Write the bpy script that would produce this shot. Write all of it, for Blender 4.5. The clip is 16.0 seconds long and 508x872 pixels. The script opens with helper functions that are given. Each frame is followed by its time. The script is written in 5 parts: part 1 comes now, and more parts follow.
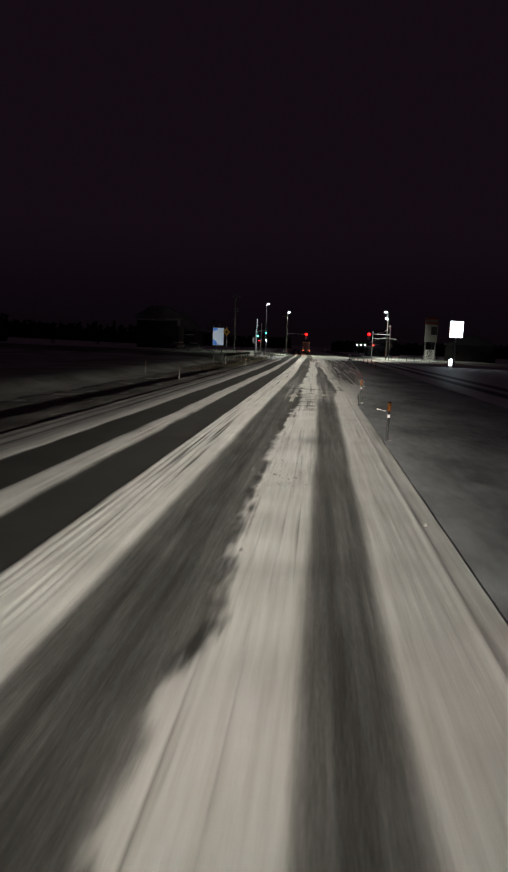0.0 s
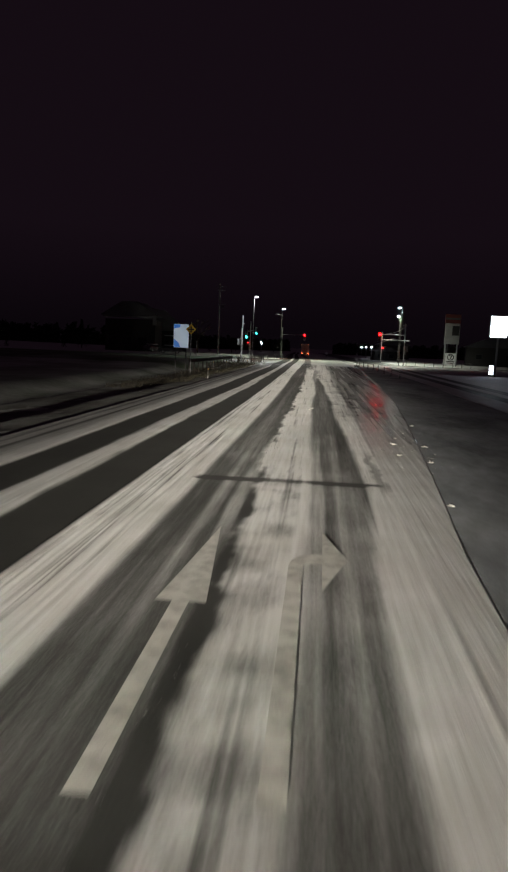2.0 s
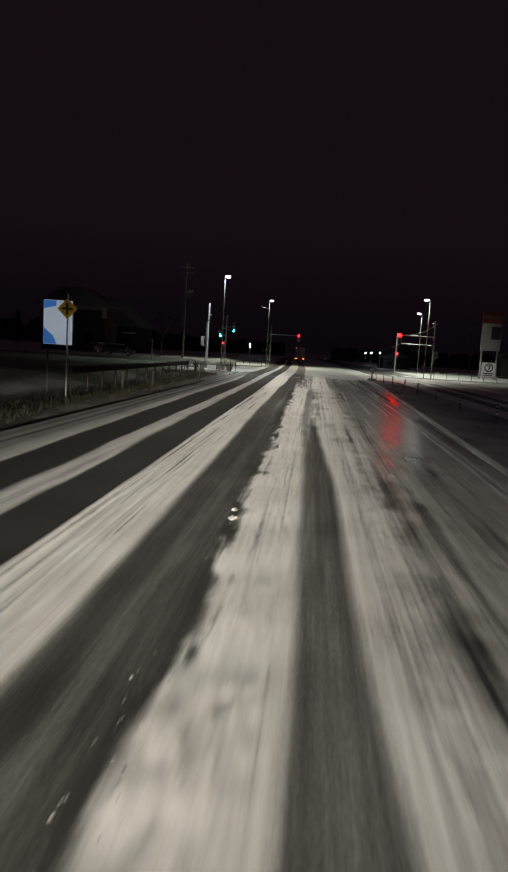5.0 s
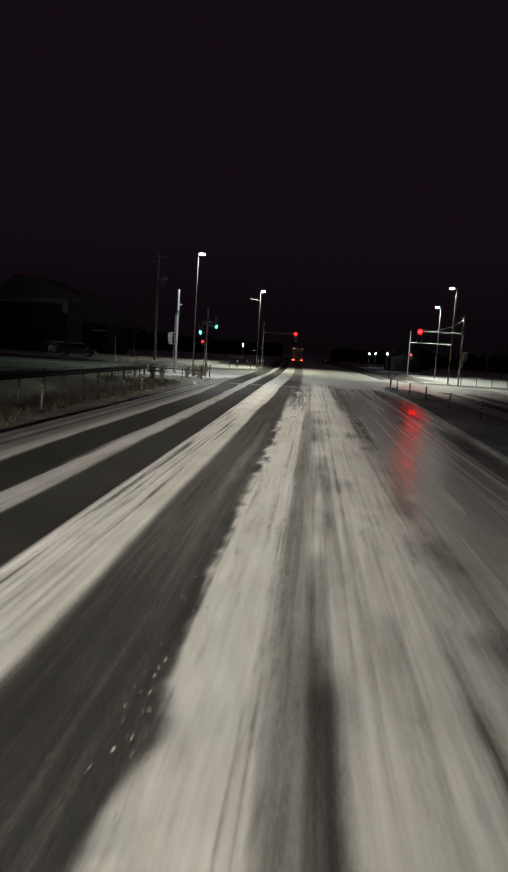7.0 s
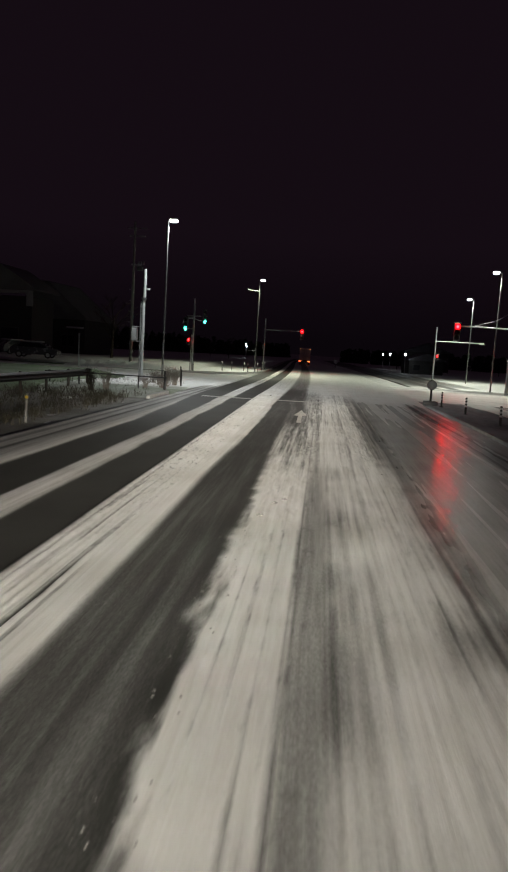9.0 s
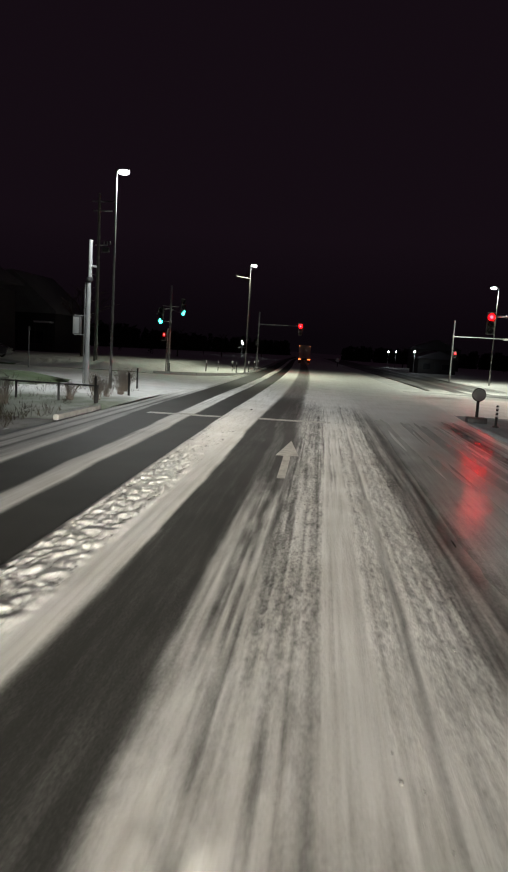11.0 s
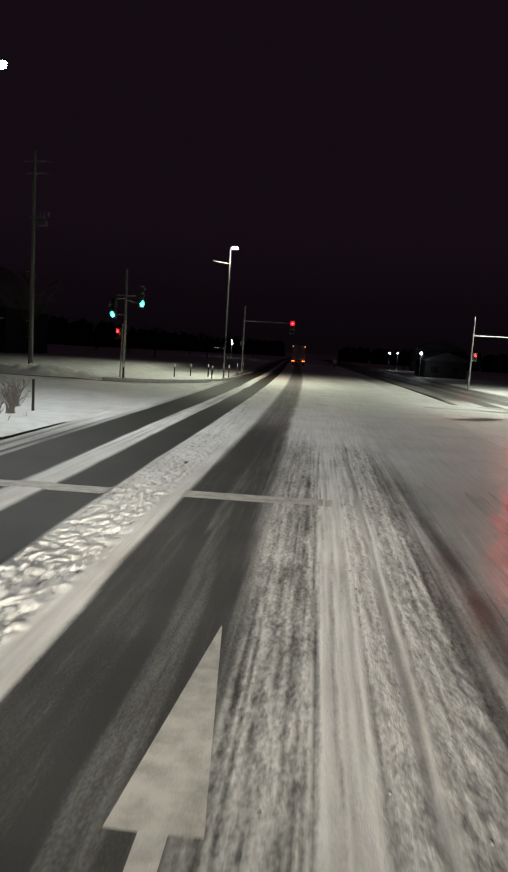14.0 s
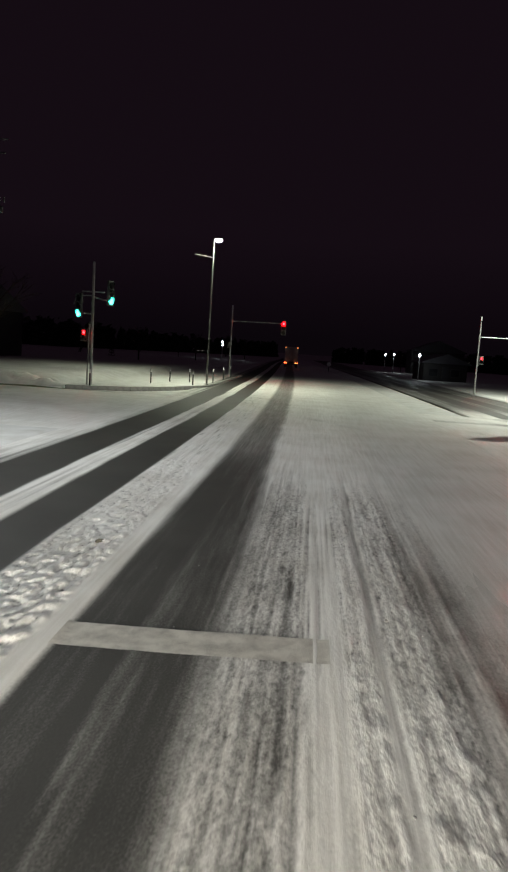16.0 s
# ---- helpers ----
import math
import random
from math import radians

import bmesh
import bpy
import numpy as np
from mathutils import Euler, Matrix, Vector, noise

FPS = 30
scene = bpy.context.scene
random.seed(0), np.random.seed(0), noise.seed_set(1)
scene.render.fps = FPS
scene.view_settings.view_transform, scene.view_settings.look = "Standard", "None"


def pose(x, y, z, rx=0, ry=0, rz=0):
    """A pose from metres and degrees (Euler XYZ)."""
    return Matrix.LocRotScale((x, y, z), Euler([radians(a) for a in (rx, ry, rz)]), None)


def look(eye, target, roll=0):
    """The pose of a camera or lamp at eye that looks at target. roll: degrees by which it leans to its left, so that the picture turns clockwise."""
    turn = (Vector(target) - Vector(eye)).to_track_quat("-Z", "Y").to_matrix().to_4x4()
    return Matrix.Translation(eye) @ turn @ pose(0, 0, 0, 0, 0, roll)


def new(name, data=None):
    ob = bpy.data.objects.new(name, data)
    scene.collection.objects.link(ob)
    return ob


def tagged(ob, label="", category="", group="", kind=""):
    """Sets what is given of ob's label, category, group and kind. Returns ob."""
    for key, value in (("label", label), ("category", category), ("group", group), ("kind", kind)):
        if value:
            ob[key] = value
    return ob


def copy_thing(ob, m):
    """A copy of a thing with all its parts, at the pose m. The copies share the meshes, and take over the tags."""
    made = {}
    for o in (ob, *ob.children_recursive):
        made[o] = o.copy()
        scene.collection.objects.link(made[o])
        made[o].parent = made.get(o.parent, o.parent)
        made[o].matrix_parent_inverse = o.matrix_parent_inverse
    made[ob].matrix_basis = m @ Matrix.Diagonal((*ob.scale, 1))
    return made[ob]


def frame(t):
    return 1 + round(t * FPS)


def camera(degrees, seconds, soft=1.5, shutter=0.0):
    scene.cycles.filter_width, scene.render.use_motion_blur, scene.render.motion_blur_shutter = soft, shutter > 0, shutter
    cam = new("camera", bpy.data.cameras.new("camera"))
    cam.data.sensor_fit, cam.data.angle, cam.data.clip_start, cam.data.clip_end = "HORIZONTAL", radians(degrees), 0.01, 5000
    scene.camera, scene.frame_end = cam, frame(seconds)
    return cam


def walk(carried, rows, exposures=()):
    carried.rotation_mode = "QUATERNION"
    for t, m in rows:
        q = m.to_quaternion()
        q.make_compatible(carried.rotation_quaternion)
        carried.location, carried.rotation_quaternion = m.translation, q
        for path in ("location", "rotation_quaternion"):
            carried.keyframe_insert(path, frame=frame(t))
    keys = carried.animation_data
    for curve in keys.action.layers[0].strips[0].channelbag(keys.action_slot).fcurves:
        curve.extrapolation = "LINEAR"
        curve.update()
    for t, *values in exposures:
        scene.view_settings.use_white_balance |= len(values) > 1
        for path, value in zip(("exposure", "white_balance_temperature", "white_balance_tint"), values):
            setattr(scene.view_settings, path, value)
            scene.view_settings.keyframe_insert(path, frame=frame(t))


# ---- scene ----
cam = camera(41.5, 16.0, soft=2.0, shutter=0.25)
PATH = [
    (0.0, (-0.436, -3.321, 2.222), (-1.305, 6.548, 0.866), 2.30),
    (0.5, (-0.388, 3.029, 2.249), (-1.259, 12.903, 0.925), 2.30),
    (1.0, (-0.344, 9.202, 2.264), (-1.212, 19.075, 0.938), 2.50),
    (1.5, (-0.304, 15.001, 2.270), (-1.185, 24.873, 0.943), 2.30),
    (2.0, (-0.272, 20.485, 2.268), (-1.154, 30.359, 0.950), 2.30),
    (2.5, (-0.247, 26.007, 2.260), (-1.120, 35.880, 0.932), 2.30),
    (3.0, (-0.232, 31.301, 2.248), (-1.116, 41.175, 0.936), 2.30),
    (3.5, (-0.228, 36.419, 2.235), (-1.083, 46.299, 0.947), 2.60),
    (4.0, (-0.235, 41.297, 2.224), (-1.076, 51.178, 0.935), 2.50),
    (4.5, (-0.255, 46.206, 2.217), (-1.068, 56.092, 0.947), 2.80),
    (5.0, (-0.282, 51.048, 2.214), (-1.099, 60.934, 0.952), 3.50),
    (7.5, (-0.392, 70.806, 2.216), (-1.191, 80.697, 0.979), 3.50),
    (8.0, (-0.411, 74.356, 2.217), (-1.249, 84.246, 0.996), 3.60),
    (8.5, (-0.427, 77.782, 2.217), (-1.314, 87.667, 0.994), 3.60),
    (9.0, (-0.440, 80.898, 2.217), (-1.366, 90.777, 0.974), 3.50),
    (11.5, (-0.485, 93.370, 2.225), (-1.419, 103.244, 0.948), 3.40),
    (12.0, (-0.491, 95.538, 2.232), (-1.413, 105.412, 0.948), 3.40),
    (12.5, (-0.490, 97.456, 2.246), (-1.398, 107.329, 0.941), 3.40),
    (13.0, (-0.483, 99.106, 2.271), (-1.380, 108.979, 0.961), 3.50),
    (13.5, (-0.472, 100.630, 2.304), (-1.348, 110.509, 1.021), 3.60),
    (14.0, (-0.460, 102.389, 2.344), (-1.332, 112.270, 1.076), 3.60),
    (14.5, (-0.447, 103.825, 2.390), (-1.291, 113.711, 1.142), 3.60),
    (15.0, (-0.434, 104.966, 2.439), (-1.261, 114.852, 1.183), 3.60),
    (15.5, (-0.421, 106.159, 2.492), (-1.227, 116.046, 1.229), 3.60),
    (16.0, (-0.408, 107.315, 2.547), (-1.192, 117.205, 1.292), 3.60),
]
walk(cam, [(t, look(eye, target, roll)) for t, eye, target, roll in PATH])

# ---- world, exposure, the light of the place and added headlight spots ----
night = bpy.data.worlds.new("night_sky")
scene.world = night
night.use_nodes = True
nt = night.node_tree
sky_co, sky_up, sky_ramp = (nt.nodes.new("ShaderNode" + k) for k in ("TexCoord", "SeparateXYZ", "ValToRGB"))
nt.links.new(sky_co.outputs["Generated"], sky_up.inputs[0])
nt.links.new(sky_up.outputs["Z"], sky_ramp.inputs[0])
nt.links.new(sky_ramp.outputs[0], nt.nodes["Background"].inputs[0])
sky_ramp.color_ramp.elements[0].position, sky_ramp.color_ramp.elements[0].color = 0.02, (0.0030, 0.0018, 0.0030, 1)
sky_ramp.color_ramp.elements[1].position, sky_ramp.color_ramp.elements[1].color = 0.16, (0.0070, 0.0038, 0.0064, 1)
scene.view_settings.exposure = 0.0

STAND_IN_WATTS = 168.0
STAND_IN_STEP = 2.0
LAMP_WATTS = 4700.0


def beam_stand_in(y):
    """An added fixed spot replacing the camera truck's low beam at one point passed."""
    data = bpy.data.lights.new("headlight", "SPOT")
    data.energy, data.color = STAND_IN_WATTS, (1.0, 0.94, 0.815)
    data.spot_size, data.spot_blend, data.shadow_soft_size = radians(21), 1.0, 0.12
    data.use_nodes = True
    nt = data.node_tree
    # Linear falloff evens the brightness along the road.
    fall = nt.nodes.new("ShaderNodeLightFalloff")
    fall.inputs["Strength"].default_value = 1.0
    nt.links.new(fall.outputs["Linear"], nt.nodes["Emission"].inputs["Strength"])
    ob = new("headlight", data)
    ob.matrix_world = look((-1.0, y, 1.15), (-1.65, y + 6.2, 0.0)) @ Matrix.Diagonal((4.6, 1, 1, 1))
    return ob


# Row of added spots that keeps the whole way lit at once.
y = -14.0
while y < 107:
    beam_stand_in(y)
    y += STAND_IN_STEP


def sign_spot(eye, target):
    """An added spot brightening the near-side signs, as the dipped beam's kerb-side rise would."""
    data = bpy.data.lights.new("headlight", "SPOT")
    data.energy, data.color = 3200.0, (1.0, 0.94, 0.815)
    data.spot_size, data.spot_blend, data.shadow_soft_size = radians(11), 1.0, 0.12
    new("headlight", data).matrix_world = look(eye, target)


sign_spot((-1.0, 52.0, 1.15), (-12.3, 82.0, 3.5))


def lamp_light(x, y, z, watts=LAMP_WATTS, colour=(0.94, 1.0, 0.77), size=150):
    data = bpy.data.lights.new("street_light", "SPOT")
    data.energy, data.color = watts, colour
    data.spot_size, data.spot_blend, data.shadow_soft_size = radians(size), 0.4, 0.15
    ob = new("street_light", data)
    ob.matrix_world = look((x, y, z), (x + 0.001, y, 0))
    return ob


# ---- materials ----
def mat(name, base, rough=0.6, metal=0.0, vary=0.25, scale=3.0, bump=0.15, fine=40.0, tint=None):
    """A surface with stains at one scale, grain and relief at another."""
    m = bpy.data.materials.new(name)
    m.use_nodes = True
    nt = m.node_tree
    b = nt.nodes["Principled BSDF"]
    co = nt.nodes.new("ShaderNodeTexCoord")
    big = nt.nodes.new("ShaderNodeTexNoise")
    big.inputs["Scale"].default_value, big.inputs["Detail"].default_value = scale, 5
    small = nt.nodes.new("ShaderNodeTexNoise")
    small.inputs["Scale"].default_value, small.inputs["Detail"].default_value = fine, 3
    ramp = nt.nodes.new("ShaderNodeValToRGB")
    lo = tint or tuple(c * (1 - vary) for c in base)
    ramp.color_ramp.elements[0].color, ramp.color_ramp.elements[1].color = (*lo, 1), (*base, 1)
    ramp.color_ramp.elements[0].position, ramp.color_ramp.elements[1].position = 0.32, 0.62
    mixer = nt.nodes.new("ShaderNodeMath")
    mixer.operation = "MULTIPLY_ADD"
    mixer.inputs[1].default_value, mixer.inputs[2].default_value = 0.35, 0.0
    total = nt.nodes.new("ShaderNodeMath")
    total.operation = "MULTIPLY_ADD"
    total.inputs[1].default_value = 0.7
    for n in (big, small):
        nt.links.new(co.outputs["Object"], n.inputs["Vector"])
    nt.links.new(small.outputs["Fac"], mixer.inputs[0])
    nt.links.new(big.outputs["Fac"], total.inputs[0])
    nt.links.new(mixer.outputs[0], total.inputs[2])
    nt.links.new(total.outputs[0], ramp.inputs[0])
    nt.links.new(ramp.outputs[0], b.inputs["Base Color"])
    rr = nt.nodes.new("ShaderNodeMapRange")
    rr.inputs["To Min"].default_value, rr.inputs["To Max"].default_value = max(rough - 0.12, 0.03), min(rough + 0.12, 1)
    nt.links.new(big.outputs["Fac"], rr.inputs["Value"])
    nt.links.new(rr.outputs[0], b.inputs["Roughness"])
    b.inputs["Metallic"].default_value = metal
    if bump:
        bp = nt.nodes.new("ShaderNodeBump")
        bp.inputs["Strength"].default_value, bp.inputs["Distance"].default_value = bump, 0.01
        nt.links.new(small.outputs["Fac"], bp.inputs["Height"])
        nt.links.new(bp.outputs[0], b.inputs["Normal"])
    return m


def glow(name, colour, strength):
    m = bpy.data.materials.new(name)
    m.use_nodes = True
    b = m.node_tree.nodes["Principled BSDF"]
    b.inputs["Base Color"].default_value = (*[min(c, 0.8) for c in colour], 1)
    b.inputs["Emission Color"].default_value = (*colour, 1)
    b.inputs["Emission Strength"].default_value = strength
    b.inputs["Roughness"].default_value = 0.3
    return m


def snowy(name, bare, snow=(0.86, 0.86, 0.84), bare_rough=0.42, grit=19.0, stretch=0.035, ice=0.0):
    """Snow of a given depth on a bare surface: where it is thin the surface shows through."""
    m = bpy.data.materials.new(name)
    m.use_nodes = True
    nt = m.node_tree
    b = nt.nodes["Principled BSDF"]
    link = nt.links.new
    co = nt.nodes.new("ShaderNodeTexCoord")
    mp = nt.nodes.new("ShaderNodeMapping")
    mp.inputs["Scale"].default_value = (1.0, stretch, 1.0)
    link(co.outputs["Object"], mp.inputs["Vector"])
    depth = nt.nodes.new("ShaderNodeAttribute")
    depth.attribute_name = "snow_depth"

    def noise_at(vector, scale, detail):
        n = nt.nodes.new("ShaderNodeTexNoise")
        n.inputs["Scale"].default_value, n.inputs["Detail"].default_value = scale, detail
        link(vector, n.inputs["Vector"])
        return n

    streak = noise_at(mp.outputs["Vector"], grit, 6)
    grain = noise_at(co.outputs["Object"], 55.0, 4)
    lumps = noise_at(mp.outputs["Vector"], 24.0, 4)
    patch = noise_at(co.outputs["Object"], 0.7, 4)

    def madd(a, k, c):
        n = nt.nodes.new("ShaderNodeMath")
        n.operation = "MULTIPLY_ADD"
        link(a, n.inputs[0])
        n.inputs[1].default_value = k
        if isinstance(c, float):
            n.inputs[2].default_value = c
        else:
            link(c, n.inputs[2])
        return n.outputs[0]

    s = madd(streak.outputs["Fac"], 0.15, -0.075)
    s = madd(grain.outputs["Fac"], 0.28, s)
    s = madd(depth.outputs["Fac"], 1.0, s)
    crumb = nt.nodes.new("ShaderNodeAttribute")
    crumb.attribute_name = "crumb"
    drawn = nt.nodes.new("ShaderNodeMapping")
    drawn.inputs["Scale"].default_value = (1.0, 0.40, 1.0)
    link(co.outputs["Object"], drawn.inputs["Vector"])
    crumbs = noise_at(drawn.outputs["Vector"], 38.0, 3)
    flecks = nt.nodes.new("ShaderNodeMath")
    flecks.operation = "MULTIPLY"
    link(crumb.outputs["Fac"], flecks.inputs[0])
    link(madd(crumbs.outputs["Fac"], 1.15, -0.60), flecks.inputs[1])
    s = madd(flecks.outputs[0], 1.0, s)
    cover = nt.nodes.new("ShaderNodeMapRange")
    cover.interpolation_type = "SMOOTHSTEP"
    cover.inputs["From Min"].default_value, cover.inputs["From Max"].default_value = 0.22, 1.0
    link(s, cover.inputs["Value"])

    bare_c = nt.nodes.new("ShaderNodeValToRGB")
    bare_c.color_ramp.elements[0].color = (*[c * 0.62 for c in bare], 1)
    bare_c.color_ramp.elements[1].color = (*[c * 1.35 for c in bare], 1)
    bare_c.color_ramp.elements[0].position, bare_c.color_ramp.elements[1].position = 0.3, 0.7
    link(madd(patch.outputs["Fac"], 0.6, madd(grain.outputs["Fac"], 0.4, 0.0)), bare_c.inputs[0])
    snow_c = nt.nodes.new("ShaderNodeValToRGB")
    snow_c.color_ramp.elements[0].color = (*[c * k for c, k in zip(snow, (0.74, 0.725, 0.69))], 1)
    snow_c.color_ramp.elements[1].color = (*snow, 1)
    snow_c.color_ramp.elements[0].position, snow_c.color_ramp.elements[1].position = 0.3, 0.58
    link(madd(patch.outputs["Fac"], 0.42, madd(streak.outputs["Fac"], 0.43, madd(grain.outputs["Fac"], 0.15, 0.0))), snow_c.inputs[0])
    mixc = nt.nodes.new("ShaderNodeMix")
    mixc.data_type = "RGBA"
    link(cover.outputs[0], mixc.inputs["Factor"])
    link(bare_c.outputs[0], mixc.inputs["A"])
    link(snow_c.outputs[0], mixc.inputs["B"])
    link(mixc.outputs["Result"], b.inputs["Base Color"])
    rough = nt.nodes.new("ShaderNodeMapRange")
    rough.inputs["To Min"].default_value, rough.inputs["To Max"].default_value = bare_rough, 0.72
    link(cover.outputs[0], rough.inputs["Value"])
    if ice:
        wet = nt.nodes.new("ShaderNodeAttribute")
        wet.attribute_name = "ice"
        sub = nt.nodes.new("ShaderNodeMath")
        sub.operation = "MULTIPLY"
        sub.inputs[1].default_value = -ice
        link(wet.outputs["Fac"], sub.inputs[0])
        add = nt.nodes.new("ShaderNodeMath")
        add.use_clamp = True
        link(rough.outputs[0], add.inputs[0])
        link(sub.outputs[0], add.inputs[1])
        link(add.outputs[0], b.inputs["Roughness"])
    else:
        link(rough.outputs[0], b.inputs["Roughness"])
    hgt = madd(lumps.outputs["Fac"], 0.5, madd(grain.outputs["Fac"], 0.14, madd(streak.outputs["Fac"], 0.4, 0.0)))
    prod = nt.nodes.new("ShaderNodeMath")
    prod.operation = "MULTIPLY"
    link(crumb.outputs["Fac"], prod.inputs[0])
    link(crumbs.outputs["Fac"], prod.inputs[1])
    hgt = madd(prod.outputs[0], 2.4, hgt)
    bp = nt.nodes.new("ShaderNodeBump")
    bp.inputs["Distance"].default_value = 0.02
    strength = nt.nodes.new("ShaderNodeMapRange")
    strength.inputs["To Min"].default_value, strength.inputs["To Max"].default_value = 0.06, 0.32
    link(cover.outputs[0], strength.inputs["Value"])
    link(strength.outputs[0], bp.inputs["Strength"])
    link(hgt, bp.inputs["Height"])
    link(bp.outputs[0], b.inputs["Normal"])
    return m


ROAD = snowy("snowy_asphalt", (0.038, 0.0375, 0.034), bare_rough=0.72, ice=0.50)
# Duller, bluish snow: the median's weak headlight reach is put into its colour.
MEDIAN = snowy("median_snow", (0.040, 0.046, 0.050), snow=(0.60, 0.64, 0.67), stretch=0.3, grit=5.0, bare_rough=0.9)
GROUND = snowy("snow_field", (0.080, 0.118, 0.052), snow=(0.74, 0.75, 0.74), stretch=1.0, grit=2.0, bare_rough=0.9)
VERGE = snowy("frozen_verge", (0.050, 0.043, 0.030), snow=(0.34, 0.34, 0.33), stretch=1.0, grit=4.0, bare_rough=0.95)
PAINT = mat("worn_road_paint", (0.62, 0.61, 0.56), 0.6, vary=0.45, scale=6, bump=0.2, fine=90, tint=(0.30, 0.29, 0.27))
KERB = mat("kerb_concrete", (0.40, 0.40, 0.385), 0.85, vary=0.4, scale=4, bump=0.3)
STEEL = mat("galvanised_steel", (0.46, 0.47, 0.47), 0.42, 0.75, vary=0.2, scale=6, bump=0.05)
LAMP_POLE = mat("weathered_galvanised_pole", (0.13, 0.13, 0.127), 0.6, 0.0, vary=0.3, scale=2)
POLE_PAINT = mat("pale_pole_paint", (0.36, 0.36, 0.35), 0.5, 0.0, vary=0.2, scale=2)
WHITE_POLE = mat("white_enamel", (0.30, 0.31, 0.31), 0.4, 0.0, vary=0.12, scale=3)
CONCRETE = mat("pole_concrete", (0.20, 0.19, 0.18), 0.85, vary=0.3, scale=3, bump=0.3)
DARK = mat("dark_plastic", (0.035, 0.035, 0.038), 0.5, vary=0.3, bump=0.05)
RUBBER = mat("black_rubber", (0.025, 0.025, 0.025), 0.75, vary=0.3)
ORANGE = mat("orange_plastic", (0.62, 0.20, 0.03), 0.45, vary=0.2, bump=0.05)
YELLOW = mat("yellow_sheeting", (0.72, 0.46, 0.03), 0.4, vary=0.15, bump=0.03)
REFLECT = mat("white_reflective_tape", (0.86, 0.86, 0.86), 0.3, vary=0.08, bump=0.03)
BROWN = mat("brown_painted_steel", (0.050, 0.040, 0.030), 0.55, 0.2, vary=0.35)
HOUSING = mat("signal_housing_grey", (0.10, 0.105, 0.105), 0.5, vary=0.25)
SNOWCAP = mat("caked_snow", (0.78, 0.78, 0.77), 0.75, vary=0.12, scale=9, bump=0.4, fine=25)
CRUMB_SNOW = mat("broken_snow", (0.25, 0.245, 0.235), 0.75, vary=0.3, scale=6, bump=0.0)
DIRTY_SNOW = mat("dirty_snow", (0.42, 0.41, 0.39), 0.8, vary=0.4, scale=9, bump=0.6, fine=30)
CLOD = mat("frozen_dirt", (0.11, 0.10, 0.075), 0.9, vary=0.4, scale=12, bump=0.6, fine=40)
WALL = mat("house_siding", (0.032, 0.031, 0.030), 0.75, vary=0.25, scale=1.2)
FASCIA = mat("fascia_pale", (0.30, 0.30, 0.30), 0.5, vary=0.15, scale=1.0)
ROOF_SNOW = mat("snow_dusted_roof", (0.14, 0.14, 0.145), 0.8, vary=0.35, scale=0.8)
ROOF = mat("roof_sheet_dark", (0.07, 0.07, 0.08), 0.5, 0.2, vary=0.3, scale=1.5)
GLASS = mat("dark_window_glass", (0.02, 0.022, 0.025), 0.08, vary=0.2, bump=0.0)
BARK = mat("bark", (0.060, 0.045, 0.033), 0.9, vary=0.5, scale=6, bump=0.6)
NEEDLES = mat("dark_needles", (0.035, 0.05, 0.028), 0.85, vary=0.5, scale=2, bump=0.2)
TWIG = mat("dry_twigs", (0.24, 0.21, 0.18), 0.85, vary=0.4, scale=8)
GRASS = mat("dry_grass", (0.052, 0.045, 0.028), 0.9, vary=0.4, scale=5)
TRUCK_WHITE = mat("truck_body_white", (0.70, 0.69, 0.66), 0.45, vary=0.2, scale=0.8, bump=0.03)
CHASSIS = mat("chassis_black", (0.03, 0.03, 0.03), 0.6, vary=0.4)
CAR_PAINT = mat("car_paint_silver", (0.16, 0.165, 0.175), 0.25, 0.6, vary=0.1, bump=0.0)
SIGN_WHITE = mat("sign_white", (0.80, 0.80, 0.80), 0.45, vary=0.08, bump=0.02)
SIGN_RED = mat("sign_red", (0.17, 0.022, 0.02), 0.45, vary=0.15, bump=0.02)
POLE_PANEL = mat("weathered_sign_panel", (0.40, 0.40, 0.41), 0.5, vary=0.2, bump=0.02)
SIGN_BLACK = mat("sign_black", (0.02, 0.02, 0.022), 0.5, vary=0.1, bump=0.02)
RED_ON = glow("red_lens_lit", (1.0, 0.00008, 0.00025), 190.0)
RED_CORE = glow("red_lens_core_lit", (1.0, 0.0012, 0.0016), 330.0)
RED_SMALL = glow("red_man_lit", (1.0, 0.0012, 0.0016), 220.0)
GREEN_ON = glow("green_lens_lit", (0.02, 1.0, 0.58), 32.0)
LENS_OFF = mat("lens_dark", (0.03, 0.03, 0.03), 0.25, vary=0.2, bump=0.0)
LED_ON = glow("led_panel_lit", (0.92, 1.0, 0.95), 60.0)
TAIL = glow("tail_light_lit", (1.0, 0.10, 0.03), 9.0)
MARKER = glow("marker_light_lit", (1.0, 0.30, 0.08), 4.0)
FAR_LAMP = glow("distant_lamp_lit", (0.85, 0.95, 1.0), 30.0)
SIGN_LIT = glow("light_box_face", (0.80, 0.90, 1.0), 7.0)
# Emission added to the billboard print in place of headlight brightness.
BILLBOARD_PALE_GLOW = glow("glow_panel_pale", (0.62, 0.75, 0.95), 0.27)
